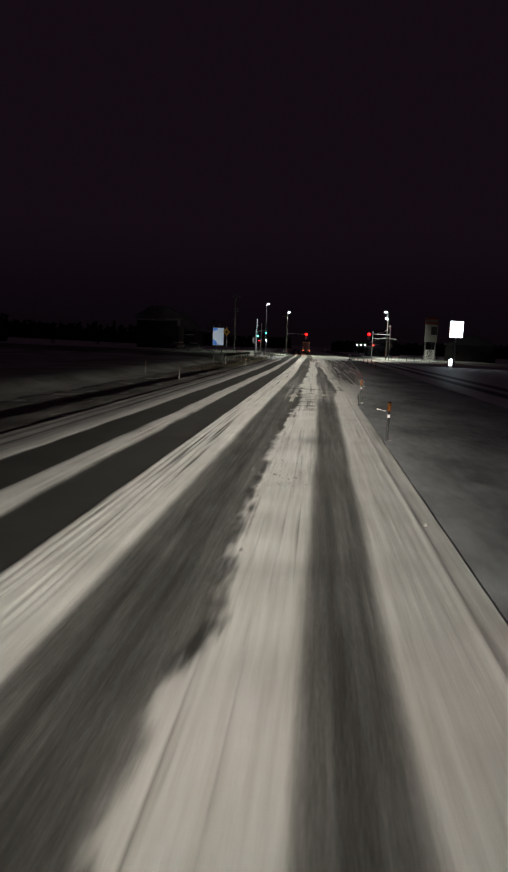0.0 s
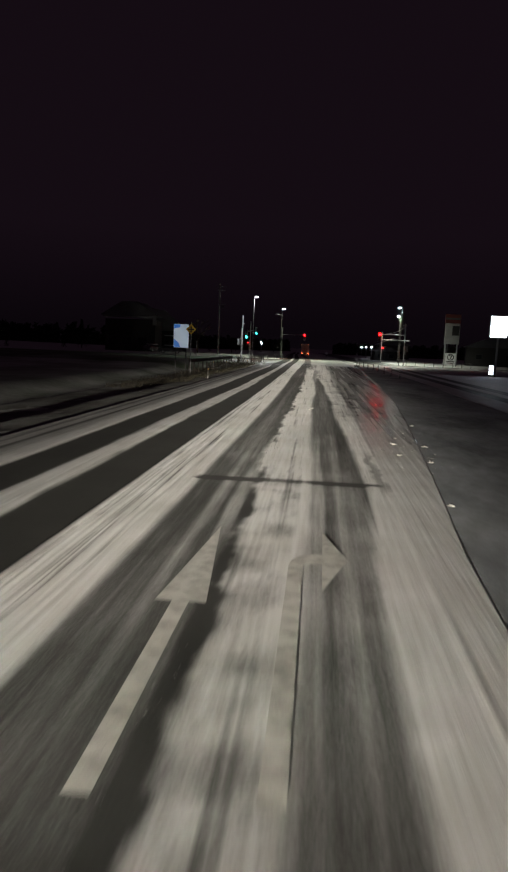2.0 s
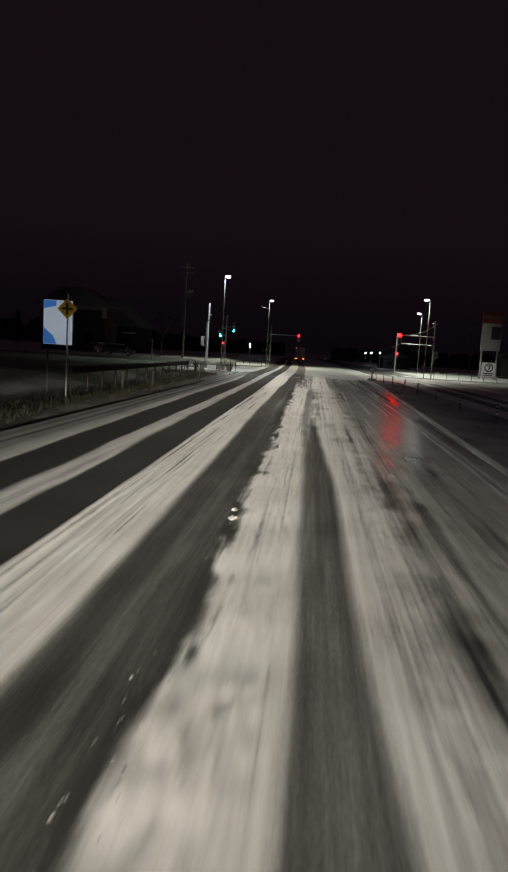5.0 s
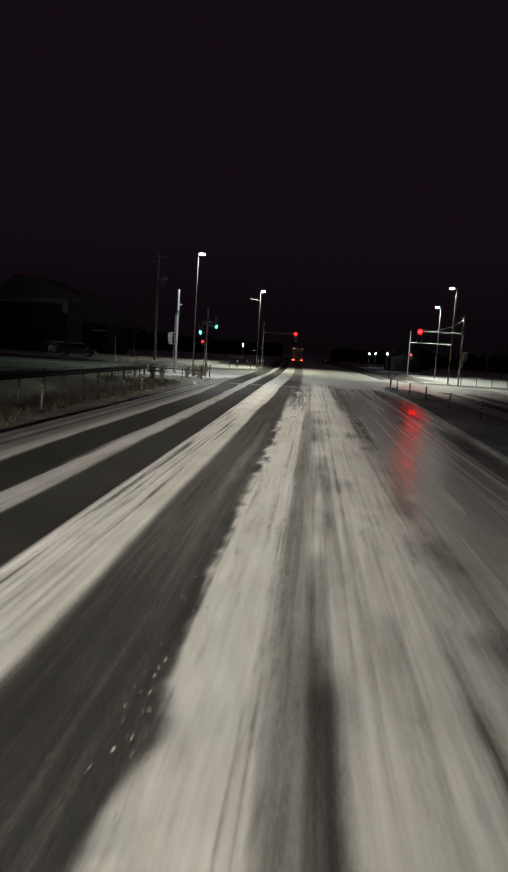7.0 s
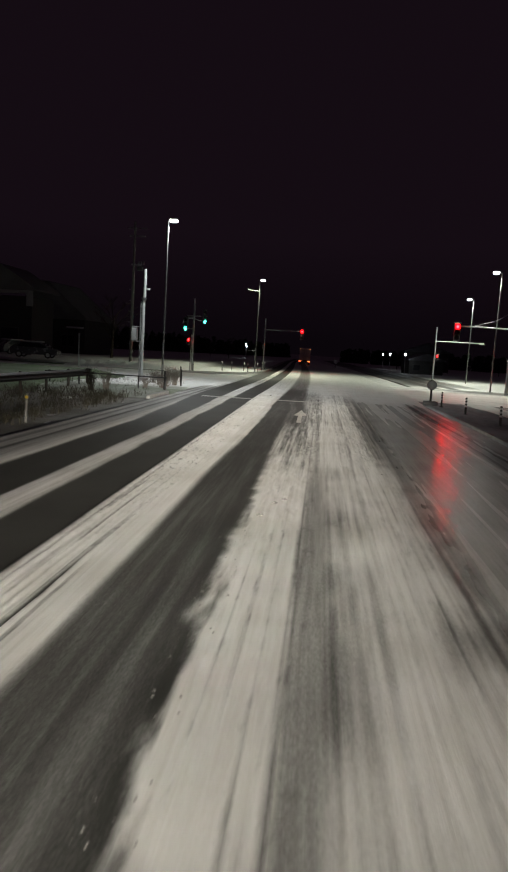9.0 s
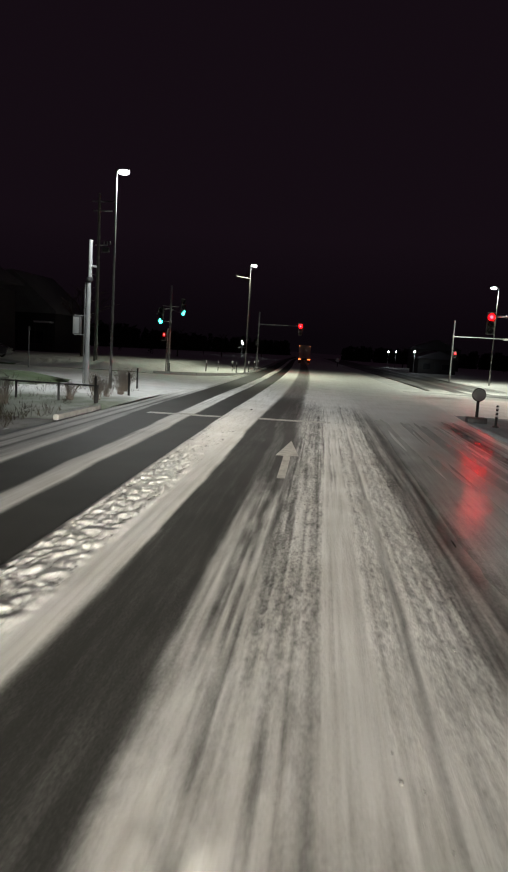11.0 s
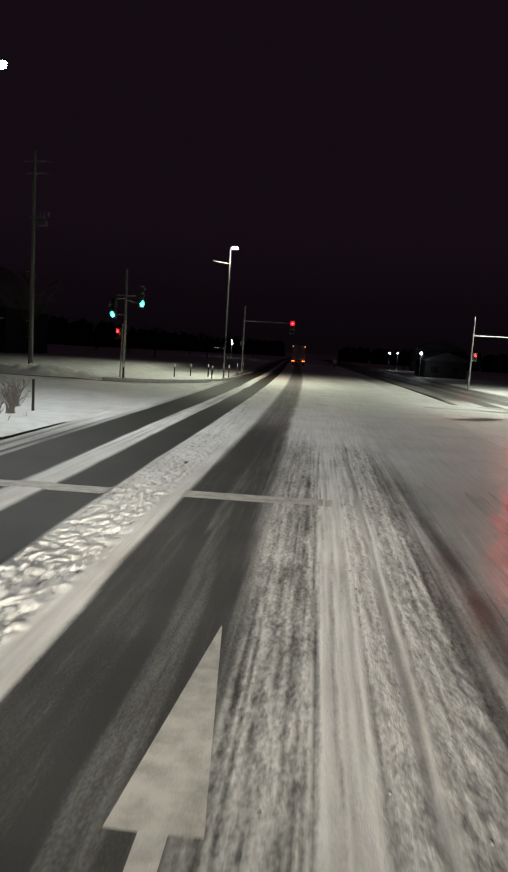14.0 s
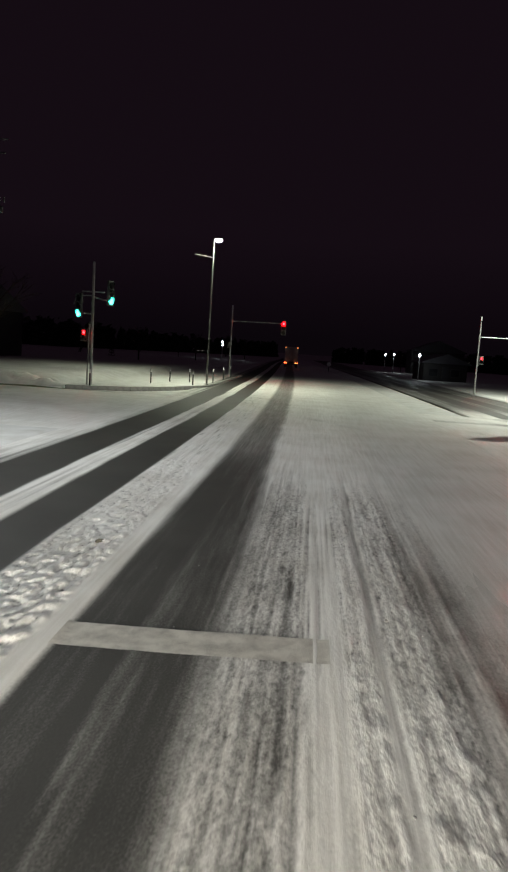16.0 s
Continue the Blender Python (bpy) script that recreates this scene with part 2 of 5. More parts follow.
BILLBOARD_BLUE_GLOW = glow("glow_panel_blue", (0.05, 0.26, 0.80), 0.24)


# ---- geometry helpers ----
def box(bm, x, y, z, sx, sy, sz, bevel=0.0, turn=None):
    """A block with its centre at x, y, z, its edges softened by bevel."""
    m = Matrix.Translation((x, y, z)) @ (turn or Matrix()) @ Matrix.Diagonal((sx, sy, sz, 1))
    made = bmesh.ops.create_cube(bm, size=1, matrix=m)["verts"]
    if bevel:
        edges = {e for v in made for e in v.link_edges}
        bmesh.ops.bevel(bm, geom=list(edges), offset=bevel, segments=2, affect="EDGES", profile=0.6)
    return bm


def tube(bm, a, b, r1, r2=None, n=14):
    """A round bar from a to b, tapered from r1 to r2."""
    a, b = Vector(a), Vector(b)
    r2 = r1 if r2 is None else r2
    turn = (b - a).to_track_quat("Z", "Y").to_matrix().to_4x4()
    bmesh.ops.create_cone(bm, cap_ends=True, segments=n, radius1=r1, radius2=r2, depth=(b - a).length,
                          matrix=Matrix.Translation((a + b) / 2) @ turn)
    return bm


def bent(bm, points, r, n=10):
    for a, b in zip(points, points[1:]):
        tube(bm, a, b, r, n=n)
    for p in points[1:-1]:
        bmesh.ops.create_icosphere(bm, subdivisions=2, radius=r * 1.02, matrix=Matrix.Translation(p))
    return bm


def disc(bm, x, y, z, r, depth=0.02, n=28):
    """A flat round plate that faces along y."""
    return tube(bm, (x, y - depth / 2, z), (x, y + depth / 2, z), r, n=n)


def slab(bm, outline, y0, y1):
    """A plate of any outline in x and z, from y0 to y1."""
    front = [bm.verts.new((x, y0, z)) for x, z in outline]
    back = [bm.verts.new((x, y1, z)) for x, z in outline]
    bm.faces.new(front)
    bm.faces.new(back[::-1])
    k = len(outline)
    for i in range(k):
        bm.faces.new((front[i], back[i], back[(i + 1) % k], front[(i + 1) % k]))
    bmesh.ops.recalc_face_normals(bm, faces=bm.faces)
    return bm


def finish(bm, name, material, smooth=None):
    me = bpy.data.meshes.new(name)
    bm.to_mesh(me)
    bm.free()
    me.materials.append(material)
    if smooth:
        me.shade_smooth()
        me.set_sharp_from_angle(angle=radians(smooth))
    return me


def part(name, bm, material, parent, label="", smooth=40):
    ob = new(name, finish(bm, name, material, smooth))
    ob.parent = parent
    return tagged(ob, label)


def thing(name, label, category, m=None, group="", kind=""):
    ob = new(name)
    ob.empty_display_size = 0.3
    if m is not None:
        ob.matrix_world = m
    return tagged(ob, label, category, group, kind)


def whole(name, bm, material, label, category, m=None, group="", kind="", smooth=40):
    ob = new(name, finish(bm, name, material, smooth))
    if m is not None:
        ob.matrix_world = m
    return tagged(ob, label, category, group, kind)


B = bmesh.new


# ---- the lie of the land ----
def lattice(ix, iy, seed):
    h = np.sin(ix * 127.1 + iy * 311.7 + seed * 74.7) * 43758.5453
    return h - np.floor(h)


def vnoise(x, y, seed=0):
    x, y = np.asarray(x, float), np.asarray(y, float)
    ix, iy = np.floor(x), np.floor(y)
    fx, fy = x - ix, y - iy
    fx, fy = fx * fx * (3 - 2 * fx), fy * fy * (3 - 2 * fy)
    a, b = lattice(ix, iy, seed), lattice(ix + 1, iy, seed)
    c, d = lattice(ix, iy + 1, seed), lattice(ix + 1, iy + 1, seed)
    return (a + (b - a) * fx) * (1 - fy) + (c + (d - c) * fx) * fy


def fbm(x, y, seed=0, octaves=4):
    total, weight, gain = 0, 0, 1.0
    for k in range(octaves):
        total = total + gain * vnoise(x * 2 ** k, y * 2 ** k, seed + k)
        weight += gain
        gain *= 0.5
    return total / weight


def step(a, b, v):
    t = np.clip((v - a) / (b - a), 0, 1)
    return t * t * (3 - 2 * t)


def right_edge(y):
    """Where the carriageway ends on its median side: it widens into the turning lane."""
    return np.interp(y, [-40, 23, 28, 33, 38, 43, 52, 70, 90, 103, 115, 120, 160, 420], [1.20, 1.26, 1.52, 1.97, 2.38, 2.78, 3.40, 3.9, 4.5, 5.0, 4.9, 5.1, 5.2, 3.5])


def bend(y):
    """Beyond the crossing the road swings slightly."""
    return -5.0 * step(120, 330, y) - 0.03 * np.maximum(y - 330, 0)


def track(x, a, b, soft):
    return step(a - soft, a + soft, x) * (1 - step(b - soft, b + soft, x))


def crossing_snow(x, y):
    """Snow packed by turning traffic over the whole crossing."""
    blot = fbm(x * 0.30 + y * 0.12, y * 0.22 - x * 0.05, 88, 4)
    turn = fbm((x + 0.022 * (y - 118) ** 2) * 1.3, y * 0.05, 89, 3)
    dark = step(8.5, 12.0, x + 2.0 * (blot - 0.5)) * step(131, 137, y + 0.25 * (x - 10)) + 0.5 * step(9.0, 14.0, x) * (1 - step(128, 133, y))
    return 0.95 - 0.75 * np.clip(blot - 0.50, 0, 1) - 0.55 * np.clip(turn - 0.52, 0, 1) - 0.55 * np.clip(dark, 0, 1)


def road_snow(x, y):
    """On the carriageway: snow cover (0 bare, 1 deep), the height of its top, ice, and how crumbled it lies."""
    x = x - bend(y)
    wob = (fbm(y * 0.35, x * 0.4, 3) - 0.5) * 0.14
    rag = (fbm(y * 1.6, x * 2.0, 9, 5) - 0.5)
    streak = fbm(x * 6.0, y * 0.10, 21, 4)
    fine = fbm(x * 15.0, y * 0.35, 33, 4)
    crack = 1 - np.abs(2 * vnoise(x * 10.0 + y * 2.6, y * 4.4 - x * 3.2, 45) - 1)
    crack = np.maximum(crack, 0.93 * (1 - np.abs(2 * vnoise(x * 7.0 - y * 4.2, y * 5.0 + x * 2.2, 47) - 1)))
    clods = 0.74 - 0.52 * np.clip(crack, 0, 1) ** 5 + 0.24 * (fbm(x * 14.0, y * 8.0, 48, 3) - 0.5)
    clods = np.where(x > -1.5, 0.4 * fbm(x * 16.0, y * 3.0, 46, 3) + 0.6 * fbm(x * 36.0, y * 9.0, 49, 2), clods)
    hair = fbm(x * 42.0, y * 0.30, 63, 4) - 0.5
    blots = fbm(x * 2.6, y * 0.8, 71, 4)
    late = step(64, 75, y)
    last = step(92, 101, y)
    cross = step(113, 119, y)
    arrows = step(16, 22, y) * (1 - step(30, 35, y))
    film = 1 - 0.08 * np.clip(fine * 1.6 - 0.45, 0, 1)
    cover = 0.98 + 0.22 * (streak - 0.5)
    # the wheel tracks of the left lane, then of the lane driven in
    st = [0, 33, 58, 85, 101, 116]
    outer_a = np.interp(y, st, [-5.98, -5.75, -5.68, -5.92, -5.90, -6.45])
    outer_b = np.interp(y, st, [-4.80, -4.80, -4.64, -4.76, -4.88, -5.20])
    inner_a = np.interp(y, st, [-4.22, -4.20, -4.06, -4.24, -4.38, -4.58])
    strip_a = np.interp(y, st, [-3.26, -3.17, -3.14, -3.28, -3.44, -3.62])
    cover = cover - track(x, outer_a + wob, outer_b + wob, 0.10) * 1.0 * film
    cover = cover - track(x, inner_a + wob, strip_a + wob * 0.5, 0.09) * 1.02 * film
    cover = cover - track(x, outer_b, inner_a, 0.05) * (0.08 + 0.9 * np.clip(fbm(x * 11.0, y * 0.16, 73, 4) - 0.46, 0, 1) + 0.5 * np.clip(blots - 0.55, 0, 1))
    strip_b = np.interp(y, [0, 16, 31, 43, 58, 75, 86, 98, 107, 116], [-2.38, -2.31, -2.21, -2.13, -2.13, -2.29, -2.33, -2.44, -2.42, -2.39])
    notch = np.clip(fbm(y * 0.55, x * 0.2, 15, 3) - 0.55, 0, 1) * 0.6 - 0.03 + (fbm(y * 3.0, x * 4.0, 59, 4) - 0.5) * 0.12
    inner = np.interp(y, [38, 44, 70, 80, 84, 88, 93, 111], [-1.25, -1.14, -1.16, -1.25, -1.25, -1.32, -1.32, -1.20])
    edge = inner + rag * 0.18 + notch * (1 - last) + 0.16 * arrows
    cover = cover - track(x, strip_b + wob * 0.3, edge, 0.11 + 0.06 * last) * (0.82 - 0.02 * last - 0.05 * (1 - step(38, 60, y)) - 0.22 * step(118, 128, y)) * film
    torn = np.clip(fbm(x * 7.0, y * 0.9, 27, 4) - 0.50, 0, 1) * 2.6
    cover = cover - track(x, edge - 0.05, edge + 0.16, 0.12) * torn * (1 - step(88, 94, y)) * (1 - 0.8 * arrows)
    # a pale film left between two wheels, and a clean band beside the snow
    cover = cover + (0.5 * track(x, -1.74 + wob, -1.56 + wob, 0.08) * step(28, 40, y) + 0.6 * track(x, -1.62, -1.50, 0.04) * step(106, 112, y)) * (0.05 + 0.13 * np.clip(streak * 2 - 0.6, 0, 1)) * (1 - cross)
    a4 = np.interp(y, [3, 14, 33, 41, 50, 56, 66, 75, 86], [-0.46, -0.36, -0.32, -0.40, -0.42, -0.30, -0.42, -0.61, -0.57])
    b4 = np.interp(y, [3, 14, 26, 31, 38, 43, 50, 56, 63, 69, 75, 86], [0.27, 0.37, 0.45, 0.66, 0.62, 0.44, 0.44, 0.28, 0.22, 0.02, -0.23, -0.19])
    cover = cover - track(x, a4 + wob * 0.4, b4 + wob * 0.4, 0.12) * (0.79 - 0.20 * late - 0.05 * (1 - step(50, 66, y))) * (1 - 0.9 * last) * film
    cover = cover - arrows * track(x, -1.2, -0.4, 0.1) * np.clip(0.10 + 0.9 * streak + 1.0 * rag - 0.12, 0, 0.62)
    cover = cover + step(22, 27, y) * (1 - step(33, 40, y)) * track(x, -2.2, 0.7, 0.2) * 0.30 * np.clip(streak * 1.3 + 0.5 * rag - 0.42, 0, 1)
    # thin streaked snow beside them
    cover = cover - late * (1 - last) * (track(x, -0.24, 0.28, 0.06) * (0.25 + 0.4 * hair + 0.5 * (blots - 0.5)) + track(x, 0.28, 1.4, 0.15) * (0.10 + 0.25 * hair + 0.8 * np.clip(blots - 0.5, 0, 1) + 1.2 * np.clip(streak - 0.48, 0, 1)))
    cover = cover - step(38, 46, y) * (1 - late) * track(x, 0.3, 2.6, 0.12) * (0.04 + 0.25 * hair + 0.6 * np.clip(blots - 0.5, 0, 1) + 0.5 * np.clip(streak - 0.48, 0, 1))
    cover = cover - step(52, 58, y) * (1 - late) * 0.16 * track(x, 0.66, 0.86, 0.06) * np.clip(1.0 + 4 * rag, 0, 1)
    cover = cover - late * (1 - last) * (0.18 * track(x, -0.14, 0.10, 0.03) + 0.15 * track(x, 0.16, 0.22, 0.02)) * (0.6 + 0.8 * streak)
    # before the stop line: mottled bands between old tyre marks
    xj = x + wob * 0.3 + 0.13 * (streak - 0.5) + 0.08 * hair + 0.06 * rag
    band_a = np.interp(xj, [-2.40, -2.28, -1.60, -1.52, -1.46, -1.30, -1.26, -0.98, -0.94, -0.72, -0.68, -0.46, -0.42, -0.36, -0.30, 0.04, 0.10, 0.32, 0.36, 0.40, 0.85, 0.95, 1.15, 1.4],
                       [1.0, 0.12, 0.12, 0.16, 0.48, 0.55, 0.46, 0.46, 0.42, 0.45, 0.70, 0.68, 0.50, 0.80, 0.88, 0.86, 0.8, 0.8, 0.5, 0.8, 0.75, 0.5, 0.65, 0.6])
    band_b = np.interp(xj + 0.20 * step(107, 112, y) * (1 - step(-0.70, -0.40, xj)), [-2.40, -2.28, -1.75, -1.70, -1.60, -1.54, -1.32, -1.28, -1.05, -0.74, -0.54, -0.50, -0.44, -0.41, -0.31, -0.28, 0.03, 0.08, 0.30, 0.33, 0.37, 0.40, 0.82, 0.88, 1.0, 1.12, 1.3, 1.5],
                       [1.0, 0.13, 0.13, 0.05, 0.05, 0.22, 0.20, 0.12, 0.14, 0.52, 0.60, 0.46, 0.46, 0.62, 0.64, 0.84, 0.82, 0.76, 0.74, 0.52, 0.52, 0.74, 0.68, 0.5, 0.52, 0.72, 0.6, 0.66])
    loose = 0.12 + 0.55 * track(xj, -1.28, -0.44, 0.06) + 0.3 * track(xj, 0.06, 0.9, 0.06)
    loose_b = 0.08 + 0.22 * step(-0.9, -0.5, xj) + 0.4 * track(xj, -0.90, -0.31, 0.05) + 0.3 * track(xj, 0.06, 0.9, 0.06)
    grainy = 0.5 * fine + 0.5 * fbm(x * 26.0, y * 1.6, 61, 3) - 0.5
    here = step(strip_b - 0.06, strip_b + 0.06, x) * (1 - step(1.2, 1.5, x))
    zone_a = step(90.5, 98.0, y + 7.0 * (streak - 0.5) + 2.0 * rag) * here
    zone_b = step(99.5, 104.0, y + 4.0 * (streak - 0.5) + 2.0 * rag) * here
    away = 1 - step(112.0, 126.0, y + 5.0 * (streak - 0.5) + 2.0 * rag)
    cover = cover * (1 - zone_a * away) + (band_a + (loose + 0.12) * grainy * 1.1 + 0.6 * hair * step(-1.5, -1.25, xj)) * zone_a * away
    band_b = band_b + 0.35 * hair * step(-1.1, -0.85, xj) + 0.5 * hair * track(xj, -0.44, 0.06, 0.05) - 0.25 * track(xj, -0.18, -0.16, 0.012)
    cover = cover * (1 - zone_b * away) + (band_b + (loose_b + 0.10) * grainy * 1.2) * zone_b * away
    bay = step(30, 40, y) * step(0.70, 1.45, x + 0.25 * rag)
    cover = cover - bay * (0.29 + 0.32 * np.clip(streak * 0.8 + fine * 0.3 + rag * 0.35 - 0.22, 0, 1)) * (1 - cross)
    seam = np.interp(y, [40, 46, 51, 58, 66, 88, 104], [2.2, 2.45, 2.85, 3.05, 3.2, 3.4, 3.5])
    cover = cover + bay * (0.5 * track(x, seam - 0.05, seam + 0.03, 0.04) + 0.35 * track(x, seam + 0.14, seam + 0.18, 0.03) - 0.25 * track(x, seam + 0.25, seam + 0.8, 0.15)) * (1 - cross)
    cover = cover + 0.35 * bay * track(x, right_edge(y) - 0.45, right_edge(y), 0.1) * (1 - step(60, 70, y))
    cover = cover - 0.07 * track(x, 1.3, 1.85, 0.25) * step(90, 96, y) * (1 - step(106, 114, y)) * (0.5 + streak)
    cover = cover - step(30.5, 32, y) * (1 - step(34, 37, y)) * 0.42 * track(x, 0.86 + 0.3 * rag, 1.02 + 0.3 * rag, 0.05)
    cover = cover - step(26, 34, y) * (1 - late) * track(x, 0.45, 1.2, 0.25) * 0.45 * np.clip(streak * 1.4 + 0.4 * rag - 0.4, 0, 1)
    shoulder = 1 - step(-6.2, -5.9, x)
    cover = cover - shoulder * (0.30 * track(x, -6.75, -6.62, 0.05) + 0.25 * track(x, -7.15, -7.05, 0.04) + 0.2 * fine + 0.38 * track(x, -7.5, -6.2, 0.2) * (0.5 + streak))
    cover = cover - cross * (0.06 + 0.3 * np.clip(streak - 0.5, 0, 1))
    cover = cover - 0.45 * track(x, strip_a + 0.10, strip_a + 0.14, 0.025) * (1 - cross) - 0.12 * track(x, -2.9, -2.86, 0.02) * (1 - late)
    # a joint across the carriageway
    cover = cover - 0.75 * np.exp(-((y - 31.8 - 0.02 * x) / 0.10) ** 2) * track(x, -2.3, 0.9, 0.1)
    meet = step(117, 127, y + 2.0 * (streak - 0.5)) * (1 - step(139, 150, y)) * (step(-0.95, -0.1, x) + 1 - step(-7.0, -6.1, x))
    cover = cover * (1 - meet) + crossing_snow(x, y) * meet
    cover = np.clip(cover, 0.0, 0.94)
    lumpy = track(x, strip_a + 0.05, strip_b - 0.26, 0.08) * (0.06 + 0.94 * step(84, 97, y)) * (1 - 0.3 * cross)
    broken = step(93, 98, y) * (1 - step(118, 122, y))
    lumpy = lumpy + broken * (0.36 * track(x, -0.88, -0.32, 0.06) + 0.9 * track(x, 0.06, 0.30, 0.05) + 0.9 * track(x, 0.42, 0.92, 0.08)) + 0.12 * step(78, 86, y) * (1 - broken) * track(x, 0.3, 0.95, 0.15)
    furrow = fbm(x * 20.0, y * 0.22, 67, 3) - 0.5
    dashes = fbm(x * 27.0, y * 4.2, 57, 3)
    ploughed = track(x, strip_a + 0.04, strip_b - 0.24, 0.08) * (1 - step(88, 99, y)) + 1.1 * track(x, -1.3, -0.4, 0.1) * (1 - last) + 0.8 * track(x, 0.3, 1.2, 0.15) * (1 - last)
    cover = cover - ploughed * np.clip(cover, 0, 1) * (np.where(x < -2, 2.6, 1.4) * np.clip(furrow - 0.04, 0, 1) + 0.7 * np.clip(dashes - 0.56, 0, 1) * (0.35 + 0.65 * step(20, 34, y)))
    high = 0.020 * cover + 0.014 * cover * (fine - 0.5) + np.where(x < -2, 0.045, 0.020) * ploughed * cover * furrow + 0.02 * zone_b * away * hair * track(xj, -0.44, 0.06, 0.05) + lumpy * cover * np.clip(clods - np.where(x > -1.5, 0.40, 0.42), 0, 1) * np.where(x > -1.5, 0.07, 0.12)
    humps = track(x, -1.25, -0.42, 0.1) * step(24, 34, y) * (1 - last) + 0.6 * step(34, 44, y) * (1 - late) * track(x, 0.5, 2.2, 0.3)
    high = high + humps * np.clip(cover, 0, 1) * 0.07 * np.clip(dashes - 0.45, 0, 1)
    high = high + 0.014 * track(x, strip_a - 0.02, strip_a + 0.14, 0.04) * (1 - cross) * (0.5 + clods)
    high = high + 0.010 * broken * (track(x, -0.27, -0.255, 0.012) + track(x, -0.21, -0.195, 0.012))
    high = high + 0.014 * track(x, 0.93, 0.99, 0.03) * (1 - step(24, 32, y))
    high = high + np.clip(rag + 0.12, 0, 1) * 0.022 * track(x, edge - 0.06, edge + 0.25, 0.08) * (1 - last)
    ice = np.clip(bay * (1 - 0.4 * cross) * (0.6 + 0.7 * streak), 0, 1)
    crumb = np.clip(lumpy * 1.3 + broken * (0.75 * track(x, -0.95 - 0.15 * step(107, 112, y), -0.30, 0.16) + 0.3 * track(x, -0.30, 0.10, 0.05) + 0.45 * track(x, 0.9, 1.5, 0.15)), 0, 1) * np.clip(cover, 0, 1)
    # Cover drops in the gaps between clods, painting their shade into the colour.
    cover = cover - crumb * np.clip(0.49 - clods, 0, 1) * (np.where(x > -1.5, 1.5, 2.0) - 0.2 * broken * step(-1.5, -1.0, x))
    return cover, high, ice, crumb


def surface(name, xs, ys, place, material, label, category):
    """A sheet over the lines xs and ys. place(X, Y) gives x, y, z, snow depth and ice."""
    X, Y = np.meshgrid(xs, ys)
    px, py, pz, depth, ice, *more = place(X, Y)
    crumb = more[0] if more else 0.0
    n, k = len(ys), len(xs)
    co = np.stack([px, py, pz], -1).reshape(-1, 3)
    i = np.arange(n * k).reshape(n, k)
    quads = np.stack([i[:-1, :-1], i[:-1, 1:], i[1:, 1:], i[1:, :-1]], -1).reshape(-1, 4)
    me = bpy.data.meshes.new(name)
    me.vertices.add(len(co))
    me.vertices.foreach_set("co", co.ravel())
    me.loops.add(quads.size)
    me.loops.foreach_set("vertex_index", quads.ravel().astype(np.int32))
    me.polygons.add(len(quads))
    me.polygons.foreach_set("loop_start", np.arange(0, quads.size, 4, dtype=np.int32))
    me.polygons.foreach_set("use_smooth", np.ones(len(quads), bool))
    me.update(calc_edges=True)
    for key, values in (("snow_depth", depth), ("ice", ice), ("crumb", crumb)):
        me.attributes.new(key, "FLOAT", "POINT").data.foreach_set("value", np.broadcast_to(values, X.shape).astype(np.float32).ravel())
    me.materials.append(material)
    return tagged(new(name, me), label, category, kind="structure")


def road_place(X, Y):
    wide = right_edge(Y) - 1.22
    px = np.where(X > 1.22, 1.22 + (X - 1.22) / 4.0 * np.maximum(wide, 0.02), X)
    px = px + bend(Y)
    cover, high, ice, crumb = road_snow(px, Y)
    # the snow's lip at both edges falls to the ground
    lip = np.where((X <= -7.43) | (X >= 5.21), 1, 0)
    return px, Y, np.where(lip, -0.07 + 0.07 * step(119, 123, Y) * (1 - step(139, 142, Y)), high), cover, ice, crumb


road_x = np.concatenate([[-7.44], np.arange(-7.42, -6.2, 0.09), np.arange(-6.2, -3.35, 0.05), np.arange(-3.35, -2.45, 0.024), np.arange(-2.45, -1.25, 0.045),
                         np.arange(-1.25, 1.2, 0.026), np.linspace(1.22, 5.2, 64), [5.22]])
road_y = np.concatenate([np.arange(-16, 44, 0.15), np.arange(44, 88, 0.09), np.arange(88, 122, 0.045), np.arange(122, 180, 0.6), np.arange(180, 420, 4)])
surface("road", road_x, road_y, road_place, ROAD, "two snowy lanes with dark wheel tracks and packed snow", "road")


def plateau(x, y):
    """The land beside the road: a bank and a car park on one side, a pavement on the other."""
    left = step(-12.4, -15.5, x) * step(84, 100, y) * (1 - step(123, 129, y) * (1 - step(141, 144, y)))
    z = -0.10 + 0.62 * left
    ditch = track(x, -15.5, -9.6, 0.9) * (1 - step(96, 108, y))
    z = z - 0.45 * ditch
    z = z + 0.5 * step(200, 400, np.abs(x)) + 2.5 * step(-60, -200, x) * step(120, 220, y)
    return z + (fbm(x * 0.25, y * 0.25, 61) - 0.5) * 0.10 * step(8.0, 10.0, np.abs(x + 0.5))


